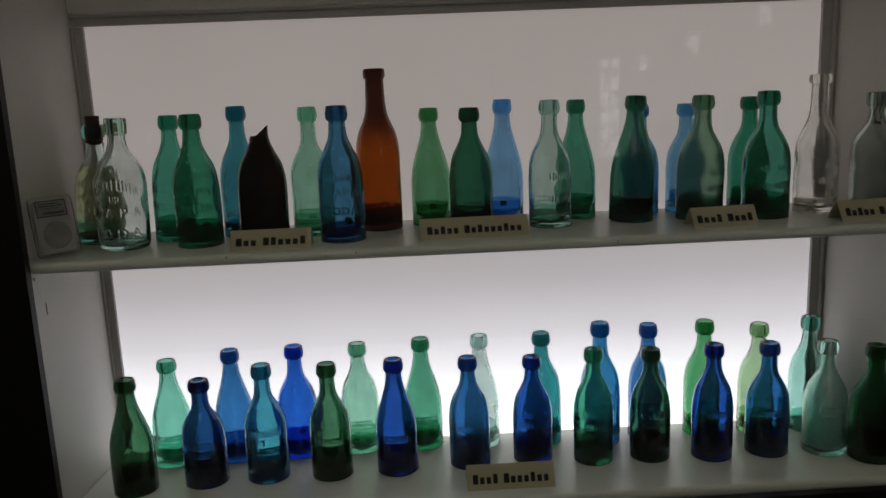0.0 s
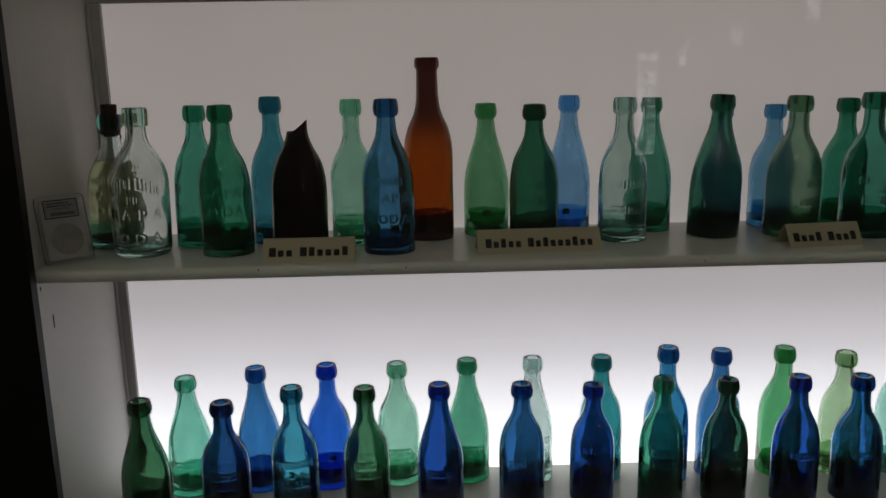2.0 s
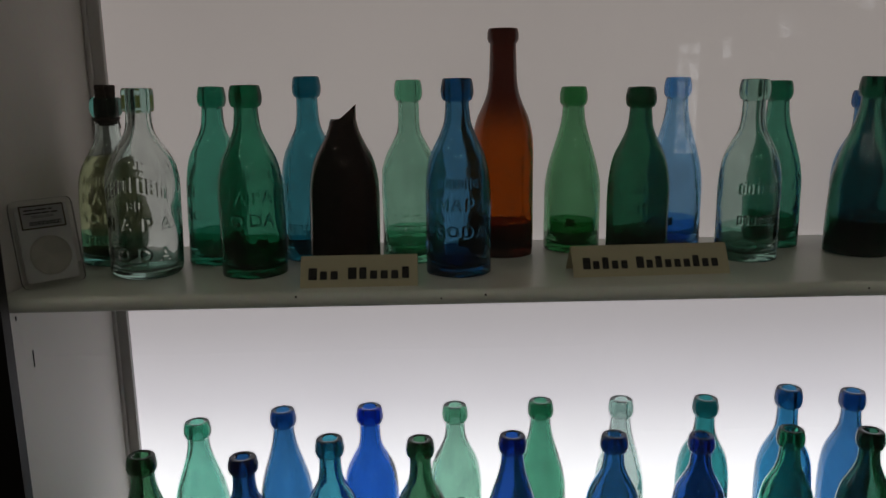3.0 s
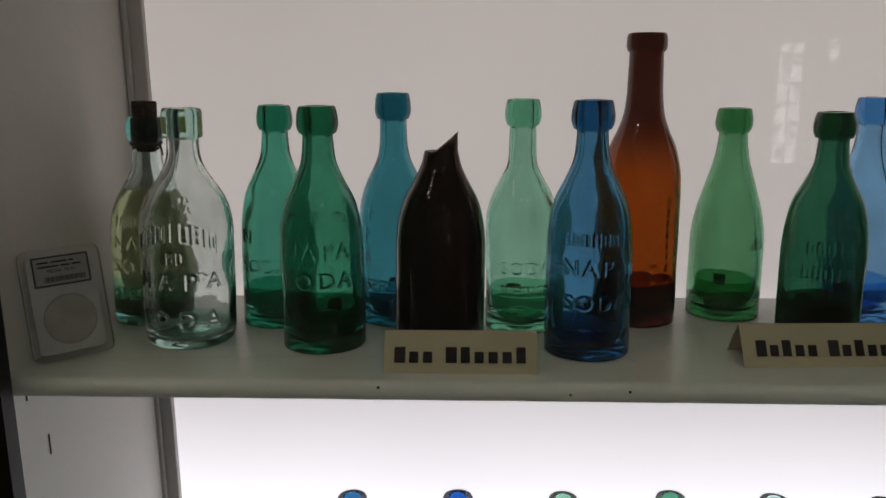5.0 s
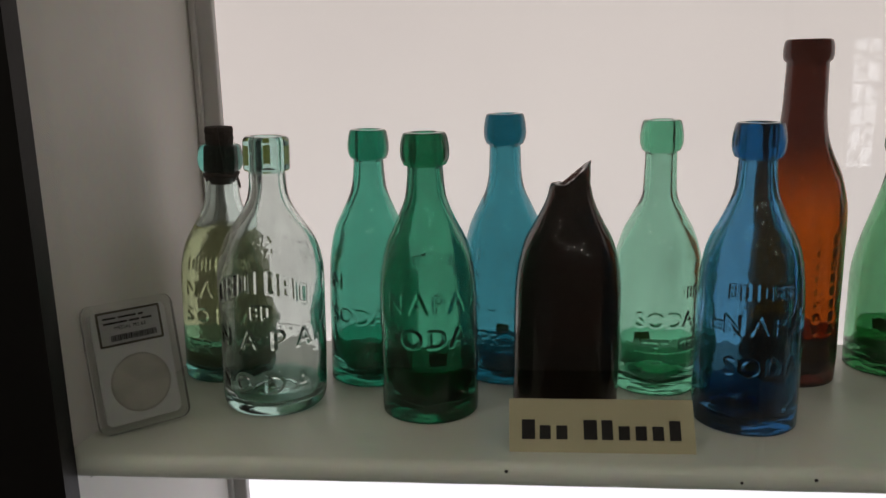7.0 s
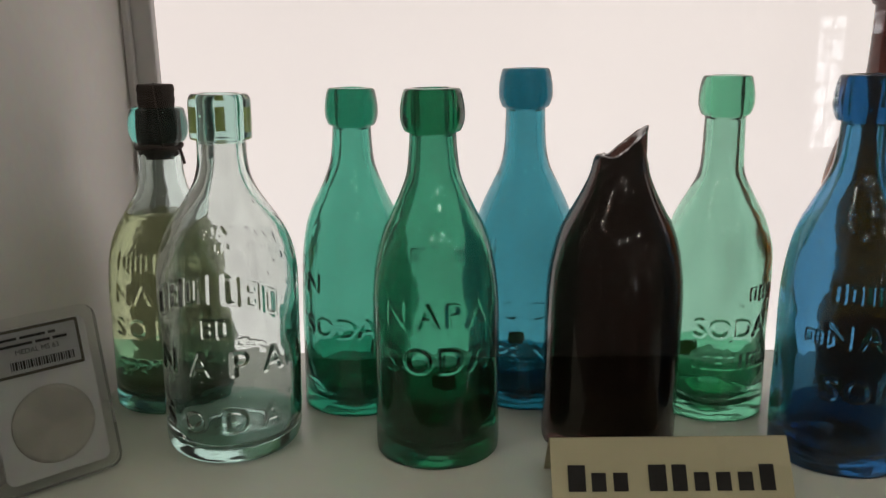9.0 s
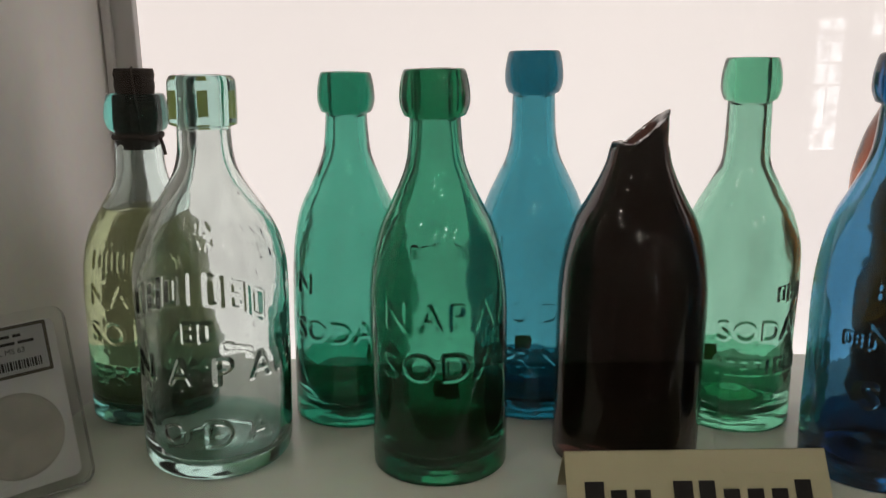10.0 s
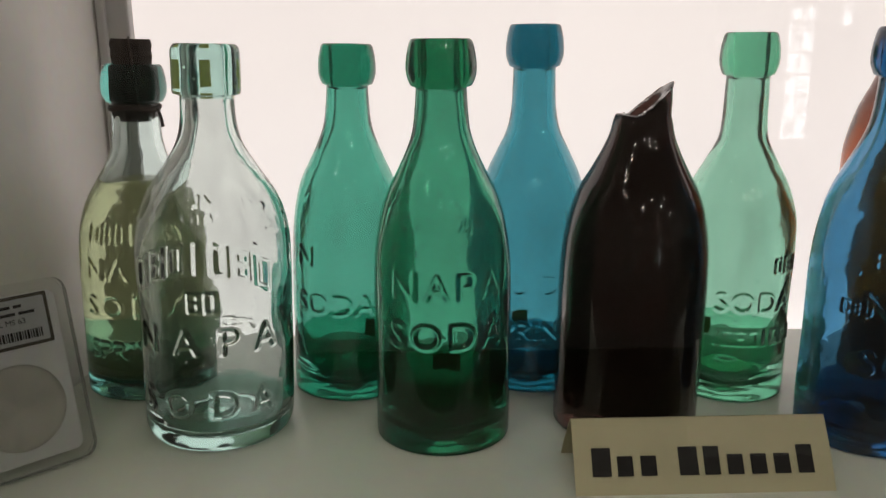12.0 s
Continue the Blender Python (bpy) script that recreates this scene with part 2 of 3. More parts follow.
def shelf_board(z, front, thick, nose):
    """A board with a rounded front edge, cut to the splay of the sides."""
    y_run = [(front + nose - nose * math.cos(a), -thick / 2 + (thick / 2) * math.sin(a)) for a in [math.pi / 2 * k / 6 for k in range(-6, 7)]]
    y_run = [(BACK - 0.0165, -thick)] + y_run + [(BACK - 0.0165, 0.0)]
    bm = bmesh.new()
    ends = []
    for side in (0, 1):
        ring = []
        for y, dz in y_run:
            f = (BACK - y) / (BACK - FRONT)
            x = (LEFT_BACK + (LEFT_FRONT - LEFT_BACK) * f + 0.004) if side == 0 else (RIGHT_BACK + (RIGHT_FRONT - RIGHT_BACK) * f - 0.001)
            ring.append(bm.verts.new((x, y, z + dz)))
        ends.append(ring)
        bm.faces.new(ring)
    for i in range(len(y_run)):
        j = (i + 1) % len(y_run)
        bm.faces.new((ends[0][i], ends[0][j], ends[1][j], ends[1][i]))
    return bm


upper_shelf = tagged(part("shelf_upper", shelf_board(SHELF_Z, 1.0135, 0.015, 0.007), SHELF), "white gloss-painted wooden shelf with a rounded front edge", "shelf", kind="structure")
lower_shelf = tagged(part("shelf_lower", shelf_board(LOW_Z, 1.008, 0.018, 0.007), SHELF), "white gloss-painted wooden bottom shelf of the case", "shelf", kind="structure")

for x, z in ((-0.224, 1.1965), (-0.090, 1.1925), (-0.049, 1.1950), (0.31, 1.194)):
    nail = part("nail_head", lathe([(0, 0.0006), (0.0007, 0.0005), (0.0012, 0.0), (0.0007, -0.0005), (0, -0.0005)], 10), BLACK, upper_shelf)
    nail.location, nail.rotation_euler = (x, 1.0138, z), (radians(90), 0, 0)
for y, z0, z1 in ((1.066, 1.116, 1.133), (1.045, 1.170, 1.1745)):
    x = LEFT_BACK + (LEFT_FRONT - LEFT_BACK) * (BACK - y) / (BACK - FRONT)
    part("scratch", box(x - 0.001, y - 0.0006, z0, x + 0.0004, y + 0.0006, z1), BLACK, wall_left, "dark scratch in the paint")

# black front of the case and the room round it
# Unseen room, drawn in close so its bounced light lifts the darks.
ROOM_X0, ROOM_X1, ROOM_Y0 = -2.4, 3.0, -2.3
for name, dims in (("case_front_left", (ROOM_X0, 0.984, 0.0, LEFT_FRONT + 0.0215, 0.9985, CEILING)), ("case_front_right", (RIGHT_FRONT + 0.002, 0.984, 0.0, ROOM_X1, 0.9985, CEILING)), ("case_front_base", (LEFT_FRONT + 0.0215, 0.984, 0.0, RIGHT_FRONT + 0.002, 0.9985, LOW_Z - 0.009)), ("case_front_head", (LEFT_FRONT + 0.0215, 0.984, 1.77, RIGHT_FRONT + 0.002, 0.9985, CEILING))):
    tagged(part(name, box(*dims), BLACK), "black painted front boarding of the display case", "case front", kind="structure")
tagged(part("floor", box(ROOM_X0, ROOM_Y0, -0.1, ROOM_X1, 1.3, 0.0), BOARDS), "dark wooden floor of the room", "floor", kind="structure")
tagged(part("ceiling", box(ROOM_X0, ROOM_Y0, CEILING, ROOM_X1, 1.3, CEILING + 0.1), ROOM), "dull plaster ceiling of the room", "ceiling", kind="structure")
tagged(part("wall_west", box(ROOM_X0 - 0.1, ROOM_Y0, 0, ROOM_X0, 1.3, CEILING), ROOM), "unseen dull plaster wall, drawn in close to bounce light", "wall", kind="structure")
tagged(part("wall_east", box(ROOM_X1, ROOM_Y0, 0, ROOM_X1 + 0.1, 1.3, CEILING), ROOM), "unseen dull plaster wall, drawn in close to bounce light", "wall", kind="structure")
tagged(part("wall_north", box(ROOM_X0, 1.3, 0, ROOM_X1, 1.4, CEILING), ROOM), "unseen dull plaster wall, drawn in close to bounce light behind the case", "wall", kind="structure")
tagged(part("wall_south", box(ROOM_X0, ROOM_Y0 - 0.1, 0, ROOM_X1, ROOM_Y0, CEILING), ROOM), "unseen dull plaster wall, drawn in close to bounce light", "wall", kind="structure")

for x, y, *_ in LAMP_TRACKS:
    thing = tagged(new("ceiling_light"), "white ceiling track with three small round lamps, switched on", "ceiling light", "ceiling lights")
    thing.location = (x, y, CEILING)
    part("track", box(-0.02, -0.36, -0.016, 0.02, 0.36, -0.001, 0.003), STEEL, thing)
    for step in LAMP_STEPS:
        can = part("lamp_can", lathe([(0, -0.0165), (0.052, -0.0165), (0.062, -0.022), (0.062, -0.058), (0.057, -0.058), (0.057, -0.050), (0, -0.050)], 24), STEEL, thing, "small round white lamp can")
        can.location = (0, step, 0)
        part("diffuser", lathe([(0, -0.0505), (0.055, -0.0505), (0.052, -0.053), (0, -0.054)], 24), BULB, can)

# daylit windows seen reflected in the glass, on an unseen partition added for them
tagged(part("wall_partition", box(0.62, -1.37, 0.0, 1.75, -1.27, CEILING), ROOM), "unseen dull plaster partition added to carry the windows", "wall", kind="structure")


def small_window(name, x0, z0, x1, z1, across, up):
    """A bright window with white glazing bars, seen only as a reflection in the glass."""
    win = tagged(new(name), "small daylit window with white glazing bars", "window", kind="structure")
    win.location = ((x0 + x1) / 2, -1.268, (z0 + z1) / 2)
    w, h, bar = x1 - x0, z1 - z0, 0.006
    part("window_frame", box(-w / 2 - 0.01, -0.001, -h / 2 - 0.01, w / 2 + 0.01, 0.012, h / 2 + 0.01, 0.002), TRIM, win)
    for i in range(across):
        for k in range(up):
            a, b = -w / 2 + w * i / across, -h / 2 + h * k / up
            part("pane", box(a + bar / 2, 0.0125, b + bar / 2, a + w / across - bar / 2, 0.015, b + h / up - bar / 2), DAY, win)


small_window("window_2", 0.80, 1.08, 0.88, 1.47, 2, 6)
small_window("window_3", 1.435, 1.575, 1.487, 1.650, 2, 2)
small_window("window_4", 1.152, 1.485, 1.208, 1.565, 2, 2)
small_window("window_5", 0.957, 1.415, 0.990, 1.485, 1, 2)

# front glass
front_glass = tagged(part("window_1", box(LEFT_FRONT - 0.01, 1.0000, LOW_Z - 0.02, RIGHT_FRONT + 0.01, 1.0035, 1.749), PANE), "clear glass front of the display case", "glass", kind="structure")
front_glass.visible_shadow = False

# ---- bottles ----
# outline heights and radii as shares of a bottle 0.184 high and 0.030 in radius
SHAPES = {
    "soda": [(0.92, 0.0), (0.985, 0.008), (1.0, 0.026), (1.0, 0.25), (0.99, 0.45), (0.905, 0.563), (0.79, 0.63), (0.66, 0.675), (0.50, 0.735), (0.405, 0.785), (0.365, 0.85), (0.355, 0.885)],
    "squat": [(0.92, 0.0), (0.985, 0.008), (1.0, 0.026), (1.0, 0.25), (0.995, 0.42), (0.94, 0.52), (0.82, 0.595), (0.62, 0.665), (0.46, 0.72), (0.385, 0.78), (0.365, 0.85), (0.36, 0.885)],
    "sloping": [(0.92, 0.0), (0.985, 0.008), (1.0, 0.026), (1.0, 0.25), (0.985, 0.40), (0.90, 0.50), (0.76, 0.59), (0.60, 0.68), (0.47, 0.76), (0.40, 0.83), (0.38, 0.885)],
    "long": [(0.92, 0.0), (0.985, 0.008), (1.0, 0.026), (1.0, 0.25), (1.0, 0.47), (0.93, 0.54), (0.80, 0.60), (0.60, 0.66), (0.43, 0.715), (0.385, 0.76), (0.365, 0.85), (0.36, 0.885)],
    "jar": [(0.80, 0.0), (0.91, 0.010), (0.975, 0.035), (0.985, 0.10), (0.985, 0.30), (1.0, 0.46), (0.955, 0.56), (0.82, 0.635), (0.60, 0.70), (0.43, 0.755), (0.35, 0.81), (0.335, 0.875)],
    "beer": [(0.86, 0.0), (0.96, 0.008), (1.0, 0.022), (1.0, 0.30), (1.0, 0.48), (0.965, 0.545), (0.84, 0.615), (0.66, 0.67), (0.52, 0.725), (0.455, 0.79), (0.43, 0.87), (0.42, 0.935)],
    "tall": [(0.92, 0.0), (0.985, 0.008), (1.0, 0.026), (1.0, 0.25), (1.0, 0.42), (0.94, 0.50), (0.76, 0.58), (0.56, 0.65), (0.43, 0.72), (0.39, 0.80), (0.37, 0.93)],
}
LIPS = {
    "blob": [(0.43, 0.890), (0.485, 0.915), (0.49, 0.945), (0.465, 0.975), (0.43, 0.995), (0.385, 1.0)],
    "collar": [(0.405, 0.880), (0.425, 0.890), (0.425, 0.96), (0.415, 0.988), (0.37, 1.0)],
    "ring": [(0.47, 0.940), (0.50, 0.953), (0.50, 0.978), (0.47, 0.995), (0.42, 1.0)],
}


def outline(shape, lip, height, radius):
    """The outer run of a bottle as (radius, z), foot to mouth."""
    body = smoothed([(r * radius, z * height) for r, z in SHAPES[shape]], 4)
    rim = smoothed([(r * radius, z * height) for r, z in LIPS[lip]], 3)
    return body + rim


def radius_at(run, z):
    for (r0, z0), (r1, z1) in zip(run, run[1:]):
        if z0 <= z <= z1 and z1 > z0:
            return r0 + (r1 - r0) * (z - z0) / (z1 - z0)
    return run[0][0]


def inner_run(run, height, wall, kick):
    """The inside of the bottle, mouth to foot: walls of even thickness over a pushed-up base."""
    foot = 0.007
    inside = []
    for r, z in reversed(run):
        if z > foot + 0.006:
            neck = z > 0.87 * height
            inside.append((max(0.0062, min(r - wall, (0.0078 if neck else 1.0))), z))
    top = inside[0][1]
    inside = [(min(inside[0][0] + 0.0015, run[-1][0] - 0.001), top)] + [(r, z - 0.0012) for r, z in inside]
    rb = radius_at(run, 0.02) - wall
    inside += [(rb * 0.96, foot + 0.003), (rb * 0.82, foot), (rb * 0.5, foot + kick * 0.45), (rb * 0.2, foot + kick * 0.9), (0, foot + kick)]
    return inside


def letter_triangles(text, size, wide=1.0):
    """The flat triangles of a word, centred, as an array of corners in metres."""
    curve = bpy.data.curves.new("lettering", "FONT")
    curve.body, curve.size, curve.resolution_u, curve.align_x, curve.space_character = text, size * 1.38, 3, "CENTER", 1.1 * wide
    curve.fill_mode = "FRONT"
    holder = new("lettering", curve)
    me = bpy.data.meshes.new_from_object(holder.evaluated_get(bpy.context.evaluated_depsgraph_get()))
    bpy.data.objects.remove(holder)
    bpy.data.curves.remove(curve)
    me.calc_loop_triangles()
    co = np.array([v.co[:2] for v in me.vertices])
    tri = np.array([t.vertices[:] for t in me.loop_triangles])
    bpy.data.meshes.remove(me)
    return co[tri] if len(tri) else np.zeros((0, 3, 2))


def bar_triangles(count, size, pitch=0.75):
    """Plain bars and hollow blocks in place of lettering that is not to be read."""
    out = []

    def block(x0, y0, x1, y1):
        out.extend([[(x0, y0), (x1, y0), (x1, y1)], [(x0, y0), (x1, y1), (x0, y1)]])

    for k in range(count):
        x = (k - (count - 1) / 2) * size * pitch
        w, h, s = size * pitch * 0.38, size, size * 0.14
        kind = (k * 3 + count) % 4
        if kind == 0:
            block(x - w * 0.35, 0, x + w * 0.35, h)
        elif count == 1:
            block(x - w, 0, x + w, h)
        else:
            block(x - w, 0, x - w + s, h)
            block(x + w - s, 0, x + w, h)
            block(x - w, 0, x + w, s)
            block(x - w, h - s, x + w, h)
            if kind == 2:
                block(x - w, h * 0.45, x + w, h * 0.45 + s)
    return np.array(out, float)


def emboss(relief, fine, triangles, mid, z, turn, arch, z0, dz):
    """Raises triangles on the grid relief (rows: height, columns: angle), fine times finer than the mesh."""
    rows, cols = relief.shape
    for tri in triangles:
        x, y = tri[:, 0], tri[:, 1]
        u = ((radians(turn) + x / mid) / (2 * math.pi) * cols)
        v = (z + y - arch * x * x * 10 - z0) / dz * fine
        u0, u1, v0, v1 = math.floor(u.min()), math.ceil(u.max()), max(0, math.floor(v.min())), min(rows - 1, math.ceil(v.max()))
        if v1 <= v0 or u1 <= u0:
            continue
        gu, gv = np.meshgrid(np.arange(u0, u1 + 1), np.arange(v0, v1 + 1))
        area = (u[1] - u[0]) * (v[2] - v[0]) - (u[2] - u[0]) * (v[1] - v[0])
        if abs(area) < 1e-9:
            continue
        a = ((u[1] - gu) * (v[2] - gv) - (u[2] - gu) * (v[1] - gv)) / area
        b = ((u[2] - gu) * (v[0] - gv) - (u[0] - gu) * (v[2] - gv)) / area
        inside = (a >= -0.02) & (b >= -0.02) & (a + b <= 1.02)
        relief[gv[inside], gu[inside] % cols] = 1.0


def turned_glass(profile, around, wobble, seed, first_inner, relief=None, first=0, thick=None):
    """A closed body of revolution with raised lettering on the rings that start at first."""
    r = np.array([p[0] for p in profile[1:-1]])[:, None]
    z = np.array([p[1] for p in profile[1:-1]])[:, None]
    a = np.linspace(0, 2 * math.pi, around, endpoint=False)[None, :]
    n_out = first_inner
    amp = np.where(np.arange(len(r)) < n_out, wobble, wobble * 3.0)[:, None]
    shift = np.where(np.arange(len(r)) < n_out, 0.0, 1.9)[:, None]
    d = 1 + amp * (0.5 * np.sin(2 * a + seed + shift) + 0.3 * np.sin(3 * a + 55 * z + 2 * seed + shift) + 0.25 * np.sin(5 * a - 90 * z + seed) + 0.2 * np.sin(4 * a + 130 * z + shift) + 0.3 * np.sin(70 * z + 1.7 * seed + shift))
    rr = r * d
    if relief is not None:
        rr[first : first + len(relief)] += 0.00075 * relief
    n = len(r)
    verts = np.stack([rr * np.sin(a), -rr * np.cos(a), z + 0 * a], -1).reshape(-1, 3)
    verts = np.concatenate([verts, [[0, 0, profile[0][1]], [0, 0, profile[-1][1]]]])
    i, k = np.meshgrid(np.arange(n - 1), np.arange(around), indexing="ij")
    j = (k + 1) % around
    quads = np.stack([i * around + k, i * around + j, (i + 1) * around + j, (i + 1) * around + k], -1).reshape(-1, 4)
    ks = np.arange(around)
    js = (ks + 1) % around
    caps = [(n * around, int(b), int(c)) for b, c in zip(js, ks)] + [(n * around + 1, (n - 1) * around + int(c), (n - 1) * around + int(b)) for b, c in zip(js, ks)]
    me = bpy.data.meshes.new("body")
    me.from_pydata(verts.tolist(), [], quads.tolist() + caps)
    me.polygons.foreach_set("use_smooth", [True] * len(me.polygons))
    if thick is not None:
        mark = np.concatenate([np.repeat(thick[: n - 1], around), np.ones(2 * around, int)]).astype(int)
        me.materials.append(None)
        me.materials.append(None)
        me.polygons.foreach_set("material_index", mark.tolist())
    me.update()
    return me


def patch(run, z, height, width, turn, mat, parent):
    """A small paper sticker on the back of a bottle."""
    bm = bmesh.new()
    rows = []
    for i in range(2):
        rows.append([])
        for k in range(7):
            zz = z + i * height
            a = radians(turn) + (k / 6 - 0.5) * width / radius_at(run, zz)
            r = radius_at(run, zz) + 0.0004
            rows[i].append(bm.verts.new((r * math.sin(a), -r * math.cos(a), zz)))
    for k in range(6):
        bm.faces.new((rows[0][k], rows[0][k + 1], rows[1][k + 1], rows[1][k]))
    bmesh.ops.solidify(bm, geom=list(bm.faces), thickness=0.0003)
    return part("sticker", bm, mat, parent)


made_glass = {}


def bottle(colour_words, through_colour, x, y, z, height, radius=0.030, shape="soda", lip="blob", spin=0.0, lean=(0.0, 0.0), wall=0.0050, kick=0.009, wobble=0.010, texts=(), rows=(), sticker=None, group="", label="", seed=0, fine_relief=False, solid_colour=None, neck=None, haze=0.0):
    """An old hand-blown bottle. lean: degrees to its right and towards the back."""
    key = tuple(through_colour)
    if key not in made_glass:
        made_glass[key] = glass(colour_words.replace(" ", "_").replace("-", "_") + "_glass", through_colour, rough=haze, neck=neck)
    if "inside" not in made_glass:
        made_glass["inside"] = glass("inner_glass_face", (1.0, 1.0, 1.0), 0.7)
    # Lip and base: same glass, its depth absorption put into a darker surface colour.
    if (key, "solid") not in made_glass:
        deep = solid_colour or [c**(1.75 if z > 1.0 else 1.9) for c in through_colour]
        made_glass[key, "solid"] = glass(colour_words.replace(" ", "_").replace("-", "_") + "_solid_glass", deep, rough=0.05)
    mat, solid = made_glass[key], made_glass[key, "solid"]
    thing = tagged(new("bottle"), label or f"{colour_words} glass soda bottle with a rounded blob lip", "bottle", group)
    thing.matrix_world = pose(x, y, z, -lean[1], lean[0], 0)
    run = outline(shape, lip, height, radius)
    base = [(0, 0.0035), (run[0][0] * 0.55, 0.0030), (run[0][0] * 0.85, 0.0006)]
    relief, first, body_run = None, 0, run
    around = 64
    if texts or rows:
        around, dz, z0 = (352, 0.00052, 0.016) if fine_relief else (180, 0.0010, 0.018)
        z1 = 0.63 * height
        low = [p for p in run if p[1] < z0 - 0.0005]
        count = int((z1 - z0) / dz)
        body_run = low + [(radius_at(run, z0 + dz * k), z0 + dz * k) for k in range(count)] + [p for p in run if p[1] > z1 + 0.0005]
        first = len(base) + len(low) - 1
        relief = np.zeros((count * 3, around * 3))
        for text, size, zz, turn, *more in texts:
            arch, wide = (list(more) + [0.0, 1.0][len(more) :])
            emboss(relief, 3, letter_triangles(text, size, wide), radius, zz, turn + spin, arch, z0, dz)
        for n, size, zz, turn, *more in rows:
            arch, pitch = (list(more) + [0.0, 0.75][len(more) :])
            emboss(relief, 3, bar_triangles(n, size, pitch), radius, zz, turn + spin, arch, z0, dz)
        relief = relief.reshape(count, 3, around, 3).mean((1, 3))
        if fine_relief:
            soft = (relief + np.roll(relief, 1, 1) + np.roll(relief, -1, 1)) / 3
            soft[1:-1] = (soft[:-2] + 2 * soft[1:-1] + soft[2:]) / 4
            relief = soft * 1.35
        else:
            relief = relief * 1.7
    profile = base + body_run + inner_run(run, height, wall, kick)
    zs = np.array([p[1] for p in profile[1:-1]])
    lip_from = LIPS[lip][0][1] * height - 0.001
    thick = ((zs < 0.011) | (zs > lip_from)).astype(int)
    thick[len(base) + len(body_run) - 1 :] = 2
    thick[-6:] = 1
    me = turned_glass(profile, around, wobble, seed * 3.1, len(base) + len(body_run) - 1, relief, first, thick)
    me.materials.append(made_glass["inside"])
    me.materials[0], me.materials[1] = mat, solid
    body = new("body", me)
    body.parent = thing
    if sticker is not None:
        patch(run, 0.018, 0.010, 0.013, sticker, STICKER, thing)
    return thing, run


UP, LOW = "bottles on the upper shelf", "bottles on the lower shelf"
NAPA, SODA = "NAPA", "SODA"

# upper shelf
clear_bottle, clear_run = bottle("clear", (0.84, 0.93, 0.90), -0.3875, 1.1065, SHELF_Z, 0.1857, 0.0362, "jar", "collar", 0, (1.5, 0), 0.0050, 0.004, 0.010,
       [(NAPA, 0.0130, 0.050, 3, 0.0, 1.75), (SODA, 0.0130, 0.020, 2, 0.0, 1.6), ("A NATURAL", 0.0055, 0.106, 176, 0.0, 1.1), ("MINERAL WATER", 0.0050, 0.0975, 178)], [(7, 0.0140, 0.088, 2, 1.0, 0.70), (2, 0.0095, 0.070, 4), (5, 0.0055, 0.038, 180)],
       None, UP, "clear aqua-tinted soda bottle with a square collar lip and raised lettering", 1, True, (0.52, 0.80, 0.73))
patch(clear_run, 0.166, 0.012, 0.009, 200, backlit(painted("yellowed_paper", (0.60, 0.55, 0.16), 0.7, 0.15, 120.0), (0.75, 0.70, 0.2), 0.6), clear_bottle)
bottle("sea green", (0.09, 0.43, 0.315), -0.3280, 1.1600, SHELF_Z, 0.1850, 0.0305, "soda", lean=(1.3, 0), texts=[(SODA, 0.0115, 0.048, -12), ("N", 0.0115, 0.073, -42)], sticker=152, group=UP, seed=2, fine_relief=True)
bottle("emerald green", (0.057, 0.335, 0.205), -0.2767, 1.1002, SHELF_Z, 0.1872, 0.0326, "soda", texts=[(NAPA, 0.0130, 0.075, 3, 0.02, 1.15), (SODA, 0.0130, 0.052, 3, 0.0, 1.15)], rows=[(6, 0.008, 0.092, 178, 0.02)], sticker=176, group=UP, seed=3, fine_relief=True)
bottle("turquoise blue", (0.052, 0.29, 0.365), -0.2260, 1.1680, SHELF_Z, 0.1941, 0.0310, "squat", texts=[(NAPA, 0.0115, 0.074, 0, 0.0, 1.3), (SODA, 0.0115, 0.055, 0, 0.0, 1.3), ("SPRINGS", 0.010, 0.031, 4)], rows=[(8, 0.008, 0.094, 0, 0.3)], sticker=185, group=UP, seed=4, fine_relief=True)
bottle("pale green", (0.32, 0.66, 0.50), -0.1187, 1.1501, SHELF_Z, 0.1892, 0.0300, "long", texts=[(SODA, 0.011, 0.050, 6)], rows=[(8, 0.0085, 0.032, 10), (3, 0.008, 0.070, 38)], sticker=190, group=UP, seed=5, fine_relief=True)
bottle("cobalt blue", (0.068, 0.26, 0.46), -0.0705, 1.0898, SHELF_Z, 0.1911, 0.0325, "soda", texts=[(NAPA, 0.0125, 0.066, 4, 0.0, 1.15), (SODA, 0.0115, 0.040, 4, 0.03, 1.15)], rows=[(6, 0.009, 0.088, -2, 0.02), (3, 0.006, 0.067, -45)], sticker=165, group=UP, seed=6, fine_relief=True)
bottle("amber", (0.34, 0.066, 0.004), -0.0180, 1.1728, SHELF_Z, 0.2405, 0.0330, "beer", "ring", wall=0.004, rows=[(1, 0.0056, 0.030 + 0.0092 * k, a, 0.0, 0.8) for k in range(9) for a in (36, 13)], group=UP, solid_colour=(0.035, 0.006, 0.004), neck=((0.06, 0.011, 0.007), 0.11, 0.175), label="tall amber-brown glass beer bottle with a ringed lip", seed=7)
bottle("grass green", (0.14, 0.41, 0.205), 0.0610, 1.1892, SHELF_Z, 0.1791, 0.0310, "sloping", rows=[(3, 0.008, 0.060, -34, 0.02), (4, 0.008, 0.062, 30, 0.02)], sticker=172, group=UP, seed=8)
bottle("dark green", (0.028, 0.168, 0.091), 0.1183, 1.1249, SHELF_Z, 0.1794, 0.0318, "soda", rows=[(7, 0.009, 0.074, 0), (7, 0.010, 0.054, 0), (4, 0.010, 0.034, 0)], sticker=180, group=UP, seed=9)
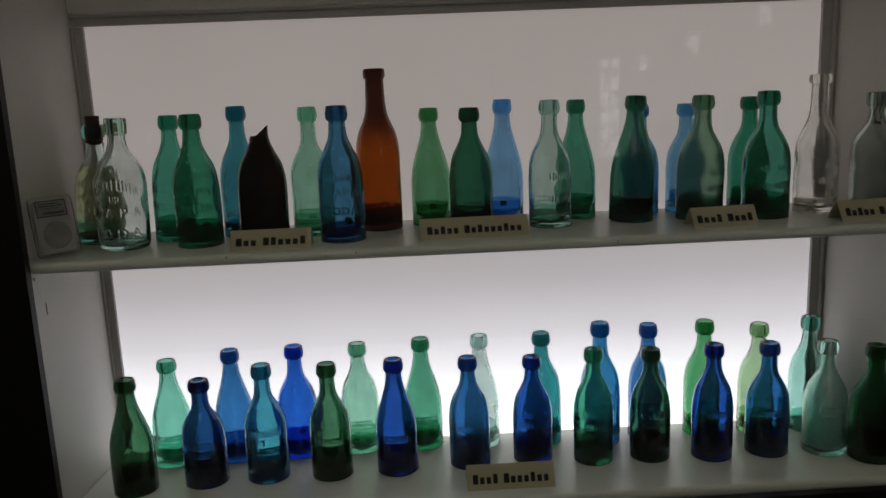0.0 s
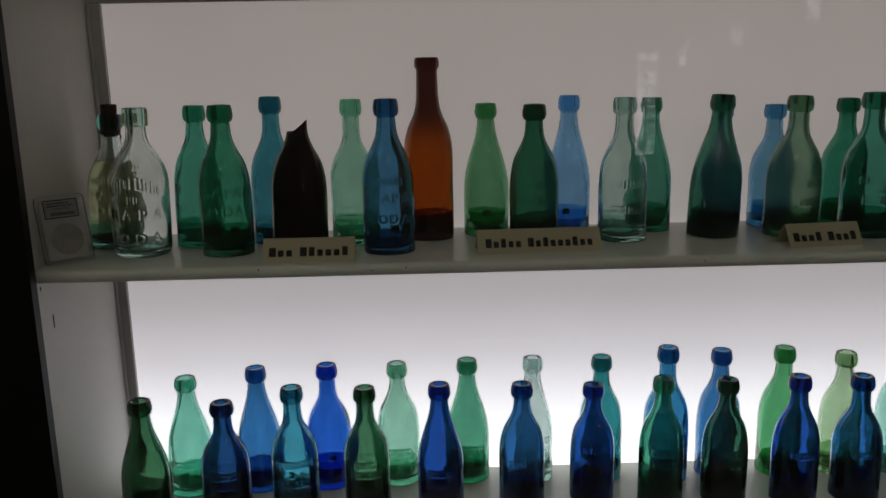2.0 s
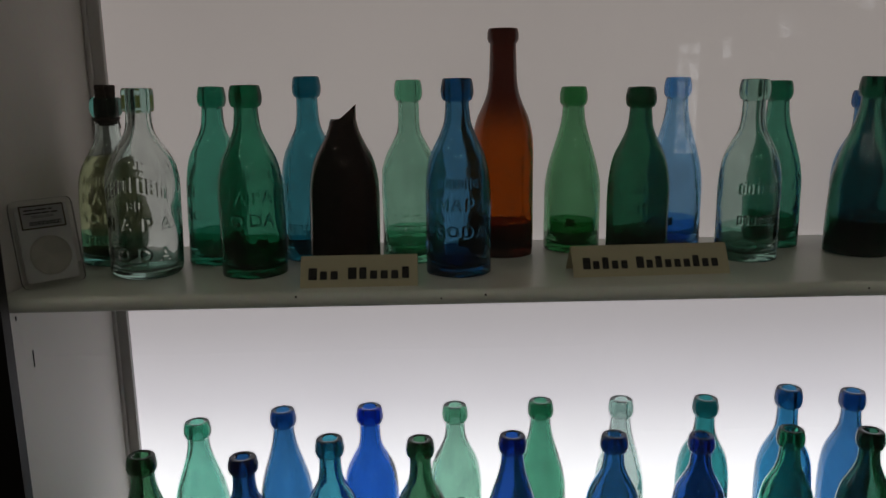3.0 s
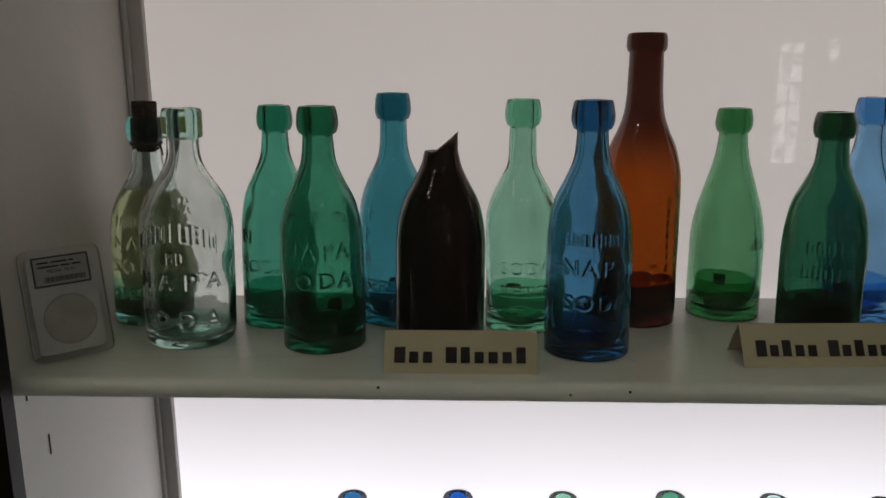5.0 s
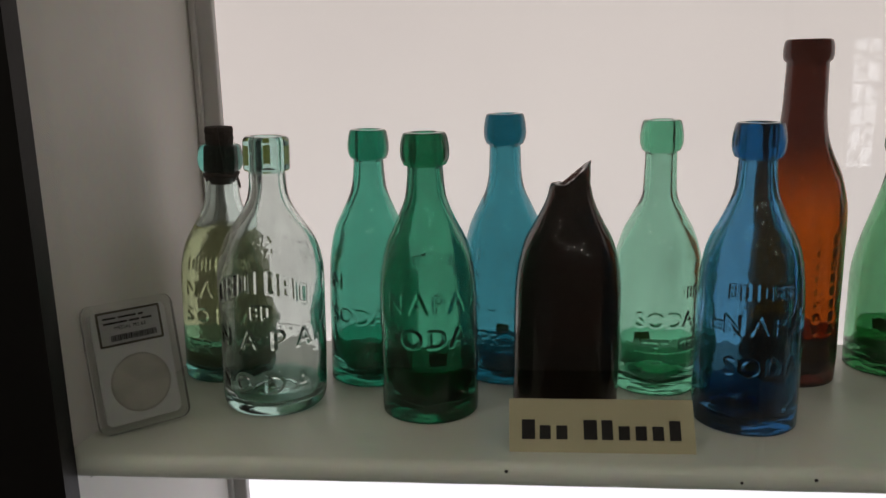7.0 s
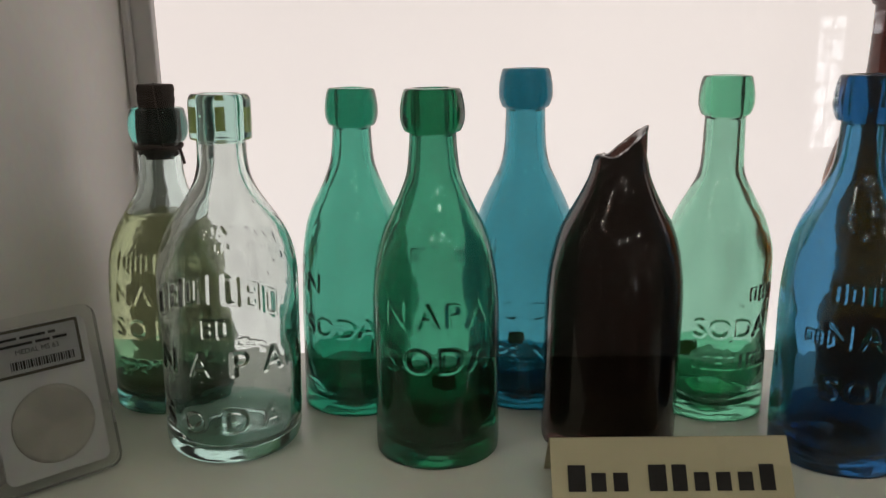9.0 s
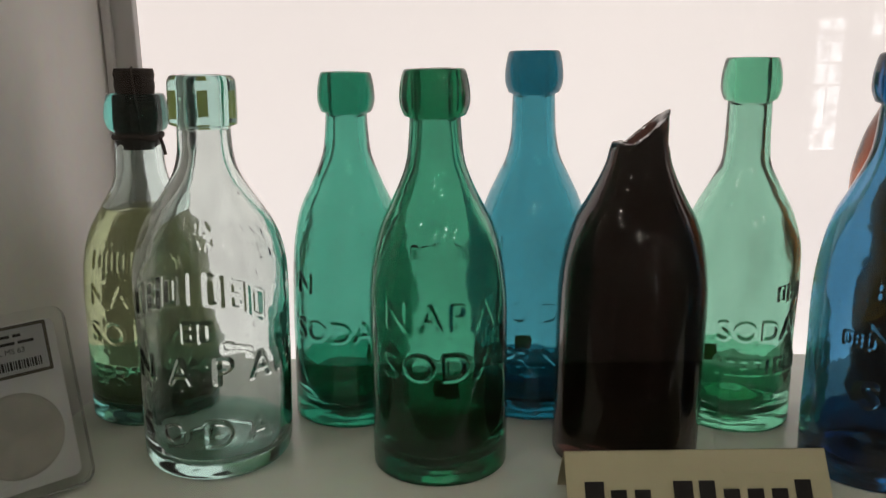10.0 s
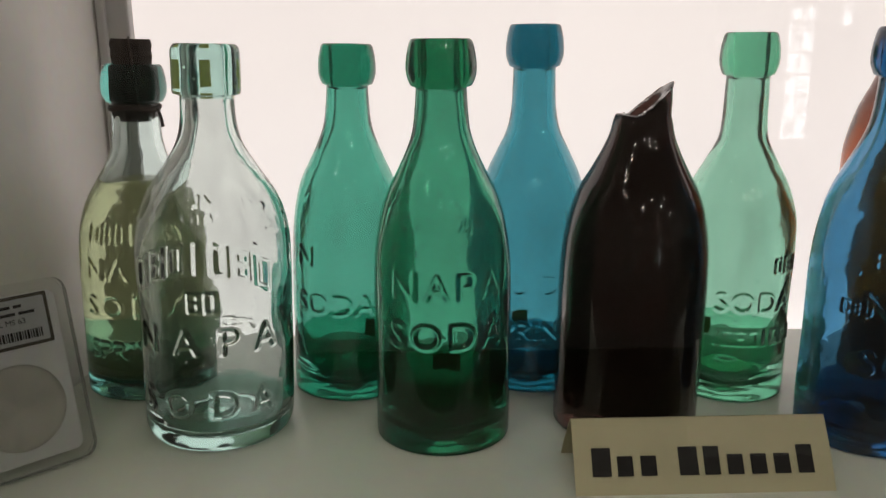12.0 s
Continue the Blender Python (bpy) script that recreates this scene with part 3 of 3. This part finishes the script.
# The light blue bottle's sticker stands in for a dark swirl in it.
bottle("light blue", (0.216, 0.48, 0.784), 0.1735, 1.1844, SHELF_Z, 0.1876, 0.0300, "sloping", sticker=175, group=UP, seed=10)
bottle("pale aqua", (0.527, 0.731, 0.663), 0.2363, 1.1293, SHELF_Z, 0.1855, 0.0318, "squat", rows=[(6, 0.009, 0.072, 0), (7, 0.008, 0.040, 0)], group=UP, seed=11)
bottle("teal green", (0.0825, 0.345, 0.24), 0.2881, 1.1920, SHELF_Z, 0.1823, 0.0300, "sloping", rows=[(4, 0.009, 0.066, 0)], group=UP, seed=12)
bottle("deep teal", (0.060, 0.25, 0.17), 0.3613, 1.1415, SHELF_Z, 0.1864, 0.0335, "sloping", lean=(2.2, 0), rows=[(8, 0.009, 0.040, 0)], group=UP, label="deep teal glass soda bottle that leans a little", seed=13, haze=0.2)
bottle("deep blue", (0.075, 0.27, 0.50), 0.3910, 1.2030, SHELF_Z, 0.1700, 0.0300, "squat", group=UP, seed=14)
bottle("olive green", (0.235, 0.41, 0.285), 0.4617, 1.1295, SHELF_Z, 0.1834, 0.0345, "squat", lean=(1.2, 0), rows=[(4, 0.008, 0.068, 25), (5, 0.008, 0.045, 20)], group=UP, seed=15, haze=0.25)
bottle("pale blue", (0.17, 0.42, 0.62), 0.4650, 1.2040, SHELF_Z, 0.1690, 0.0305, "squat", group=UP, seed=16)
bottle("bluish green", (0.085, 0.37, 0.275), 0.5590, 1.1200, SHELF_Z, 0.1860, 0.0345, "squat", rows=[(9, 0.008, 0.072, 0), (3, 0.008, 0.060, 6), (7, 0.009, 0.046, 2)], group=UP, seed=17)
bottle("bottle green", (0.0375, 0.285, 0.18), 0.5630, 1.1960, SHELF_Z, 0.1760, 0.0315, "squat", group=UP, seed=18)
bottle("colourless", (0.93, 0.93, 0.9), 0.6510, 1.1520, SHELF_Z, 0.2060, 0.0325, "tall", "ring", rows=[(4, 0.009, 0.070, 20), (5, 0.009, 0.046, 12), (3, 0.009, 0.026, 18)], group=UP, label="tall clear glass soda bottle with raised lettering", seed=19, haze=0.12)
clip_bottle, clip_run = bottle("greyish aqua", (0.612, 0.705, 0.663), 0.7140, 1.1040, SHELF_Z, 0.1780, 0.0335, "jar", "blob", rows=[(5, 0.009, 0.070, 0), (7, 0.009, 0.050, 0), (4, 0.009, 0.032, 4)], group=UP, label="greyish aqua glass bottle with a wire stopper in its neck", seed=20, haze=0.15)


def tube(points, radius, closed=False):
    """A round wire through points, as a mesh."""
    curve = bpy.data.curves.new("wire", "CURVE")
    curve.dimensions, curve.bevel_depth, curve.bevel_resolution = "3D", radius, 2
    line = curve.splines.new("POLY")
    line.points.add(len(points) - 1)
    for p, co in zip(line.points, points):
        p.co = (*co, 1)
    line.use_cyclic_u = closed
    holder = new("wire", curve)
    me = bpy.data.meshes.new_from_object(holder.evaluated_get(bpy.context.evaluated_depsgraph_get()))
    bpy.data.objects.remove(holder)
    bpy.data.curves.remove(curve)
    bm = bmesh.new()
    bm.from_mesh(me)
    bpy.data.meshes.remove(me)
    return bm


loop = [(0.004 + 0.0018 * math.sin(k * 0.9), -0.002, 0.176 - 0.0045 * k) for k in range(9)] + [(-0.004, -0.002, 0.136)] + [(-0.0035 - 0.0018 * math.sin(k * 0.9), -0.002, 0.140 + 0.0045 * k) for k in range(9)]
part("wire_loop", tube(smoothed(loop, 3), 0.0009), WIRE, clip_bottle, "bent black wire stopper")
part("stopper_disc", lathe([(0, 0.132), (0.006, 0.132), (0.006, 0.135), (0, 0.135)], 20), WIRE, clip_bottle, "dark gasket disc")

# corked bottle half full of yellow liquid
corked, run = bottle("aqua", (0.72, 0.86, 0.83), -0.4415, 1.1680, SHELF_Z, 0.1755, 0.0338, "squat", "blob", 10, wobble=0.0, wall=0.0042, texts=[(NAPA, 0.0115, 0.067, -6, 0.0, 1.3), (SODA, 0.0115, 0.047, -6, 0.0, 1.3), ("SPRINGS", 0.010, 0.024, -2)], rows=[(8, 0.010, 0.086, -6, 0.02, 0.66)], group=UP, lean=(1.6, 0), solid_colour=(0.17, 0.56, 0.50), label="corked aqua glass soda bottle part filled with cloudy yellow liquid", seed=21, fine_relief=True)
level = 0.114
liquid_run = [(0, 0.0165), (0.006, 0.0145), (0.014, 0.0095), (0.022, 0.0085)] + [(r - 0.0037, z) for r, z in run if 0.012 < z < level] + [(radius_at(run, level) - 0.0037, level), (0, level - 0.0006)]
YELLOW = glass("cloudy_yellow_water", (1.0, 0.97, 0.62), 0.05, 1.34, 0.02, False)
backlit(YELLOW, (1.0, 0.96, 0.60), 0.25)
part("liquid", lathe(liquid_run, 48), YELLOW, corked, "cloudy pale yellow liquid", True)
silt = [(0, 0.0170), (0.008, 0.0148), (0.016, 0.0098), (0.0255, 0.0100), (0.0268, 0.0130), (0.0250, 0.0150), (0.012, 0.0178), (0, 0.0185)]
part("sediment", lathe(silt, 40, None, 0.05), painted("brown_silt", (0.10, 0.055, 0.02), 0.95, 0.3, 80.0, 400.0, 0.002), corked, "brown sediment")
part("cork", lathe([(0, 0.1460), (0.0079, 0.1460), (0.0083, 0.1500), (0.0082, 0.1725), (0.0078, 0.1750), (0.0098, 0.1755), (0.0104, 0.1795), (0.0100, 0.1825), (0.0106, 0.1850), (0.0098, 0.1880), (0, 0.1875)], 28, None, 0.07, 4.0), CORK, corked, "shrunken dark cork")
ring = [(0.0122 * math.cos(a), 0.0122 * math.sin(a), 0.1530 + 0.0007 * math.sin(3 * a)) for a in [2 * math.pi * k / 28 for k in range(28)]]
wire_ring = part("wire", tube(ring, 0.0015, True), WIRE, corked, "rusty tie wire")
part("wire", tube([(r * math.sin(a), -r * math.cos(a), z) for r, z, a in ((0.0125, 0.1530, 0.5), (0.0142, 0.1585, 0.45), (0.0160, 0.1645, 0.4), (0.0150, 0.1715, 0.35), (0.0110, 0.1785, 0.3), (0.0106, 0.1875, 0.2), (0.003, 0.1887, 0.0))], 0.0007), WIRE, corked, "rusty tie wire")
part("wire", tube([(0.0122 + 0.0008 * k, -0.004, 0.1530 - 0.0006 * k * k) for k in range(5)], 0.0009), WIRE, corked, "rusty wire end")

# bottle with its neck broken off
def broken_bottle(x, y, z, height, radius):
    mat = glass("blackish_amber_glass", (0.050, 0.024, 0.019), 0.3)
    thing = tagged(new("bottle"), "blackish amber glass soda bottle with its neck broken off", "bottle", UP)
    thing.matrix_world = pose(x, y, z, 0, 1.0, 0)
    run = outline("soda", "blob", height, radius)
    profile = [(0, 0.0035), (run[0][0] * 0.55, 0.003), (run[0][0] * 0.85, 0.0006)] + run + inner_run(run, height, 0.0036, 0.006)
    bm = lathe(profile, 72, None, 0.004, 5.5)

    def cut(v):
        s = v.x / 0.0128
        low = 0.1520 + 0.0006 * noise.noise((v.x * 900, v.y * 900, 0))
        return low if s < -0.45 else low - 0.0008 + max(0.0, (s + 0.45) / 1.35) ** 1.15 * 0.0150

    for v in bm.verts:
        if v.co.z > 0.1515:
            r = Vector((v.co.x, v.co.y)).length
            keep = min(r, 0.0128) if r > 0.0086 else min(r, 0.0082)
            if r > 0:
                v.co.x, v.co.y = v.co.x * keep / r, v.co.y * keep / r
            v.co.z = min(v.co.z, cut(v.co))
    bmesh.ops.remove_doubles(bm, verts=bm.verts, dist=0.00004)
    part("body", bm, mat, thing, smooth=True)


broken_bottle(-0.1855, 1.107, SHELF_Z, 0.186, 0.0353)

# lower shelf, front row then back row
bottle("dark green", (0.036, 0.125, 0.060), -0.4129, 1.1039, LOW_Z, 0.1781, 0.0330, "sloping", group=LOW, seed=31)
bottle("dark blue", (0.00808, 0.0484, 0.145), -0.3085, 1.1203, LOW_Z, 0.1657, 0.0335, "squat", rows=[(7, 0.008, 0.080, 0, 0.02), (7, 0.008, 0.066, 0), (6, 0.007, 0.052, 0)], group=LOW, seed=32)
bottle("greenish blue", (0.0363, 0.217, 0.29), -0.2134, 1.1247, LOW_Z, 0.1830, 0.0330, "squat", rows=[(9, 0.009, 0.078, 0, 0.02), (1, 0.009, 0.064, 0), (7, 0.009, 0.050, 0, -0.02)], group=LOW, seed=33)
bottle("dark green", (0.045, 0.150, 0.078), -0.1135, 1.1207, LOW_Z, 0.1812, 0.0319, "squat", rows=[(3, 0.008, 0.090, 0), (5, 0.008, 0.076, 0), (7, 0.008, 0.062, 0)], group=LOW, seed=34)
bottle("cobalt blue", (0.011, 0.060, 0.28), -0.0112, 1.1255, LOW_Z, 0.1811, 0.0325, "sloping", rows=[(6, 0.008, 0.058, 0)], group=LOW, seed=35)
bottle("steel blue", (0.0216, 0.108, 0.281), 0.1040, 1.1328, LOW_Z, 0.1756, 0.0319, "soda", rows=[(7, 0.008, 0.064, 0, 0.02)], group=LOW, seed=36)
bottle("cobalt blue", (0.012, 0.075, 0.31), 0.2048, 1.1386, LOW_Z, 0.1694, 0.0314, "soda", rows=[(6, 0.009, 0.078, 0), (7, 0.009, 0.062, 0), (4, 0.009, 0.046, 0)], group=LOW, seed=37)
bottle("bright green", (0.050, 0.30, 0.19), 0.2988, 1.1219, LOW_Z, 0.1825, 0.0309, "soda", rows=[(7, 0.009, 0.078, 0), (6, 0.009, 0.060, 0), (6, 0.009, 0.044, 0), (7, 0.008, 0.028, 0)], group=LOW, seed=38)
bottle("blackish green", (0.026, 0.110, 0.072), 0.3890, 1.1220, LOW_Z, 0.1780, 0.0314, "soda", rows=[(7, 0.009, 0.074, 0), (6, 0.009, 0.060, 0)], group=LOW, seed=39)
bottle("cobalt blue", (0.012, 0.068, 0.31), 0.4850, 1.1124, LOW_Z, 0.1832, 0.0314, "soda", rows=[(6, 0.008, 0.074, 0)], group=LOW, seed=40)
bottle("sapphire blue", (0.016, 0.11, 0.30), 0.5750, 1.1180, LOW_Z, 0.1790, 0.0330, "squat", rows=[(8, 0.008, 0.070, 0)], group=LOW, seed=41)
bottle("clear aqua", (0.62, 0.86, 0.78), 0.6640, 1.1100, LOW_Z, 0.1800, 0.0325, "squat", rows=[(8, 0.009, 0.072, 0), (7, 0.008, 0.056, 0), (5, 0.008, 0.036, 0)], group=LOW, label="clear aqua glass soda bottle with a hazy weathered surface", seed=42, haze=0.32, solid_colour=(0.5, 0.74, 0.66))
bottle("leaf green", (0.021, 0.17, 0.060), 0.7230, 1.0780, LOW_Z, 0.1800, 0.0346, "squat", group=LOW, seed=43)
bottle("mint green", (0.150, 0.455, 0.345), -0.3778, 1.1981, LOW_Z, 0.1737, 0.0325, "sloping", rows=[(6, 0.008, 0.046, 0)], group=LOW, seed=44)
bottle("mid blue", (0.027, 0.14, 0.335), -0.2773, 1.2044, LOW_Z, 0.1837, 0.0325, "sloping", rows=[(5, 0.008, 0.046, -20)], group=LOW, seed=45)
bottle("royal blue", (0.015, 0.095, 0.44), -0.1742, 1.2069, LOW_Z, 0.1844, 0.0330, "squat", rows=[(6, 0.008, 0.036, 10)], sticker=180, group=LOW, seed=46)
bottle("pale green", (0.235, 0.490, 0.365), -0.0716, 1.2117, LOW_Z, 0.1818, 0.0319, "soda", rows=[(1, 0.009, 0.068, 10), (6, 0.009, 0.048, 0)], group=LOW, seed=47)
bottle("clear green", (0.078, 0.310, 0.195), 0.0321, 1.2124, LOW_Z, 0.1844, 0.0319, "sloping", rows=[(7, 0.006, 0.075, 0, 0.02), (3, 0.011, 0.046, 12, 0.0, 1.3)], group=LOW, seed=48)
bottle("very pale aqua", (0.477, 0.616, 0.576), 0.1285, 1.2059, LOW_Z, 0.1867, 0.0309, "sloping", rows=[(5, 0.009, 0.062, 20)], group=LOW, seed=49)
bottle("teal", (0.027, 0.227, 0.238), 0.2300, 1.2025, LOW_Z, 0.1870, 0.0319, "soda", rows=[(4, 0.009, 0.066, 15)], group=LOW, seed=50)
bottle("clear blue", (0.027, 0.184, 0.356), 0.3251, 1.1913, LOW_Z, 0.2023, 0.0330, "squat", rows=[(5, 0.010, 0.080, 10), (4, 0.010, 0.060, 10)], group=LOW, seed=51)
bottle("mid blue", (0.0324, 0.151, 0.346), 0.4070, 1.2000, LOW_Z, 0.1930, 0.0319, "soda", group=LOW, seed=52)
bottle("vivid green", (0.0806, 0.334, 0.138), 0.5010, 1.2000, LOW_Z, 0.1940, 0.0325, "soda", group=LOW, seed=53)
bottle("yellowish green", (0.325, 0.496, 0.295), 0.5910, 1.1958, LOW_Z, 0.1854, 0.0319, "soda", group=LOW, seed=54)
bottle("light aqua", (0.29, 0.56, 0.49), 0.6760, 1.1960, LOW_Z, 0.1930, 0.0309, "soda", group=LOW, seed=55)


# ---- name cards ----
def name_card(x0, x1, y, z, tall, letters, turn=0.0, lean=0.018, size=0.36):
    """A folded tent card; its name is left as plain bars, a group of bars a word."""
    width = x1 - x0
    thing = tagged(new("name_card"), "pale yellow folded paper name card with bold black print", "name card", "name cards")
    thing.matrix_world = pose((x0 + x1) / 2, y, z, 0, 0, turn)
    thick = 0.0005
    for name, foot in (("front_leaf", 0.0), ("back_leaf", lean * 2.1)):
        bm = bmesh.new()
        n = 8
        for side in (0, 1):
            for k in range(n + 1):
                u = k / n
                bow = 0.0008 * math.sin(u * math.pi)
                yy = foot + (lean - foot) * u + (bow if foot else -bow) + side * thick
                for s in (-0.5, 0.5):
                    bm.verts.new((s * width, yy, tall * u))
        bm.verts.ensure_lookup_table()
        v, m = bm.verts, 2 * (n + 1)
        for k in range(n):
            a = 2 * k
            bm.faces.new((v[a], v[a + 1], v[a + 3], v[a + 2]))
            bm.faces.new((v[m + a], v[m + a + 2], v[m + a + 3], v[m + a + 1]))
            bm.faces.new((v[a], v[a + 2], v[m + a + 2], v[m + a]))
            bm.faces.new((v[a + 1], v[m + a + 1], v[m + a + 3], v[a + 3]))
        bm.faces.new((v[0], v[m], v[m + 1], v[1]))
        bm.faces.new((v[2 * n], v[2 * n + 1], v[m + 2 * n + 1], v[m + 2 * n]))
        part(name, bm, PAPER, thing)
    total = sum(letters) + 0.7 * (len(letters) - 1)
    step, at = width * 0.88 / total, -width * 0.44
    for count in letters:
        bm = bmesh.new()
        for k in range(count):
            high = tall * size * (1.0 if k == 0 or (k * 5 + count) % 4 == 3 else 0.70)
            lo, wide = tall * 0.26, 0.80 if k == 0 else 0.66
            for q in bmesh.ops.create_cube(bm, size=1.0)["verts"]:
                zz = lo + (q.co.z + 0.5) * high
                q.co = Vector((at + step * (k + 0.5 + q.co.x * wide), lean * zz / tall - 0.0011 + q.co.y * 0.0006, zz))
        part("printed_word", bm, INK, thing)
        at += step * (count + 0.7)
    return thing


name_card(-0.2225, -0.1115, 1.0325, SHELF_Z, 0.0268, (3, 6), 0.5)
name_card(0.0395, 0.1945, 1.054, SHELF_Z, 0.0275, (5, 9), 2.0)
name_card(0.427, 0.523, 1.049, SHELF_Z, 0.0270, (4, 4), 5.0)
name_card(0.640, 0.770, 1.050, SHELF_Z, 0.0280, (5, 7), 4.0)
name_card(0.092, 0.223, 1.036, LOW_Z, 0.033, (4, 7), 0.0)


# ---- cased medal ----
def rounded_plate(x0, z0, x1, z1, y0, y1, corner, n=6):
    pts = []
    for cx, cz, a0 in ((x1 - corner, z1 - corner, 0), (x0 + corner, z1 - corner, 90), (x0 + corner, z0 + corner, 180), (x1 - corner, z0 + corner, 270)):
        for k in range(n + 1):
            a = radians(a0 + 90 * k / n)
            pts.append((cx + corner * math.cos(a), cz + corner * math.sin(a)))
    bm = bmesh.new()
    a = [bm.verts.new((x, y0, z)) for x, z in pts]
    b = [bm.verts.new((x, y1, z)) for x, z in pts]
    bm.faces.new(a)
    bm.faces.new(b)
    for i in range(len(pts)):
        j = (i + 1) % len(pts)
        bm.faces.new((a[i], a[j], b[j], b[i]))
    return bm


def medal_holder():
    thing = tagged(new("medal_holder"), "clear plastic holder with a tarnished silver medal and a printed label", "medal holder")
    w, h = 0.058, 0.084
    thing.matrix_world = pose(-0.4605, 1.0565, SHELF_Z + 0.0015, 0, 0, 42) @ pose(0, 0, 0, -14, 0, 0)
    shell = rounded_plate(-w / 2, 0, w / 2, h, -0.0045, 0.0035, 0.006)
    bmesh.ops.bevel(shell, geom=[e for e in shell.edges if abs(e.verts[0].co.y - e.verts[1].co.y) < 1e-6], offset=0.0010, segments=2, affect="EDGES")
    part("shell", shell, CLEAR_PLASTIC, thing, "clear rounded plastic shell")
    insert = part("insert", rounded_plate(-w / 2 + 0.005, 0.005, w / 2 - 0.005, h - 0.005, -0.0010, 0.0022, 0.004), SLAB, thing, "pale grey plastic insert")
    medal = part("medal", lathe([(0, 0.0), (0.0175, 0.0), (0.0188, -0.0004), (0.0192, -0.0012), (0, -0.0012)], 48), COIN, thing, "tarnished silver medal")
    for z, n in ((0.0060, 5), (-0.0005, 6), (-0.0065, 4)):
        bm = bmesh.new()
        for k in range(n):
            x = (k - (n - 1) / 2) * 0.0042
            box(x - 0.0015, z, -0.00155, x + 0.0012, z + 0.0034, -0.0010, 0.0003, 1, bm=bm)
        part("raised_bars", bm, COIN, medal)
    medal.matrix_local = pose(0.001, -0.0026, 0.0295, 90, 0, 0)
    part("label_border", rounded_plate(-0.0205, 0.0555, 0.0205, 0.0785, -0.0018, -0.0011, 0.0008, 2), FOIL, thing, "dark foil border")
    label = part("label", rounded_plate(-0.0190, 0.0570, 0.0190, 0.0770, -0.0022, -0.0016, 0.0006, 2), LABEL, thing, "grey printed paper label")
    for z, run_of in ((0.0732, (5, 7, 2)), (0.0700, (9, 4, 4))):
        bm = bmesh.new()
        x = -0.0165
        for n in run_of:
            box(x, -0.0026, z, x + n * 0.00165, -0.0021, z + 0.0013, bm=bm)
            x += n * 0.00165 + 0.0014
        part("print_line", bm, INK, label)
    curve = bpy.data.curves.new("print", "FONT")
    curve.body, curve.size, curve.align_x, curve.extrude = "MEDAL MS 63", 0.0034, "CENTER", 0.00015
    holder = new("print", curve)
    me = bpy.data.meshes.new_from_object(holder.evaluated_get(bpy.context.evaluated_depsgraph_get()))
    bpy.data.objects.remove(holder)
    bm = bmesh.new()
    bm.from_mesh(me)
    for v in bm.verts:
        v.co = (v.co.x, -0.0024 - v.co.z, 0.0660 + v.co.y)
    part("print_line", bm, INK, label)
    bm = bmesh.new()
    x = -0.0130
    for k in range(26):
        wide = 0.00035 + 0.0003 * ((k * 7) % 3)
        box(x, -0.0026, 0.0588, x + wide, -0.0021, 0.0628, bm=bm)
        x += wide + 0.0005
    part("barcode", bm, INK, label)


medal_holder()
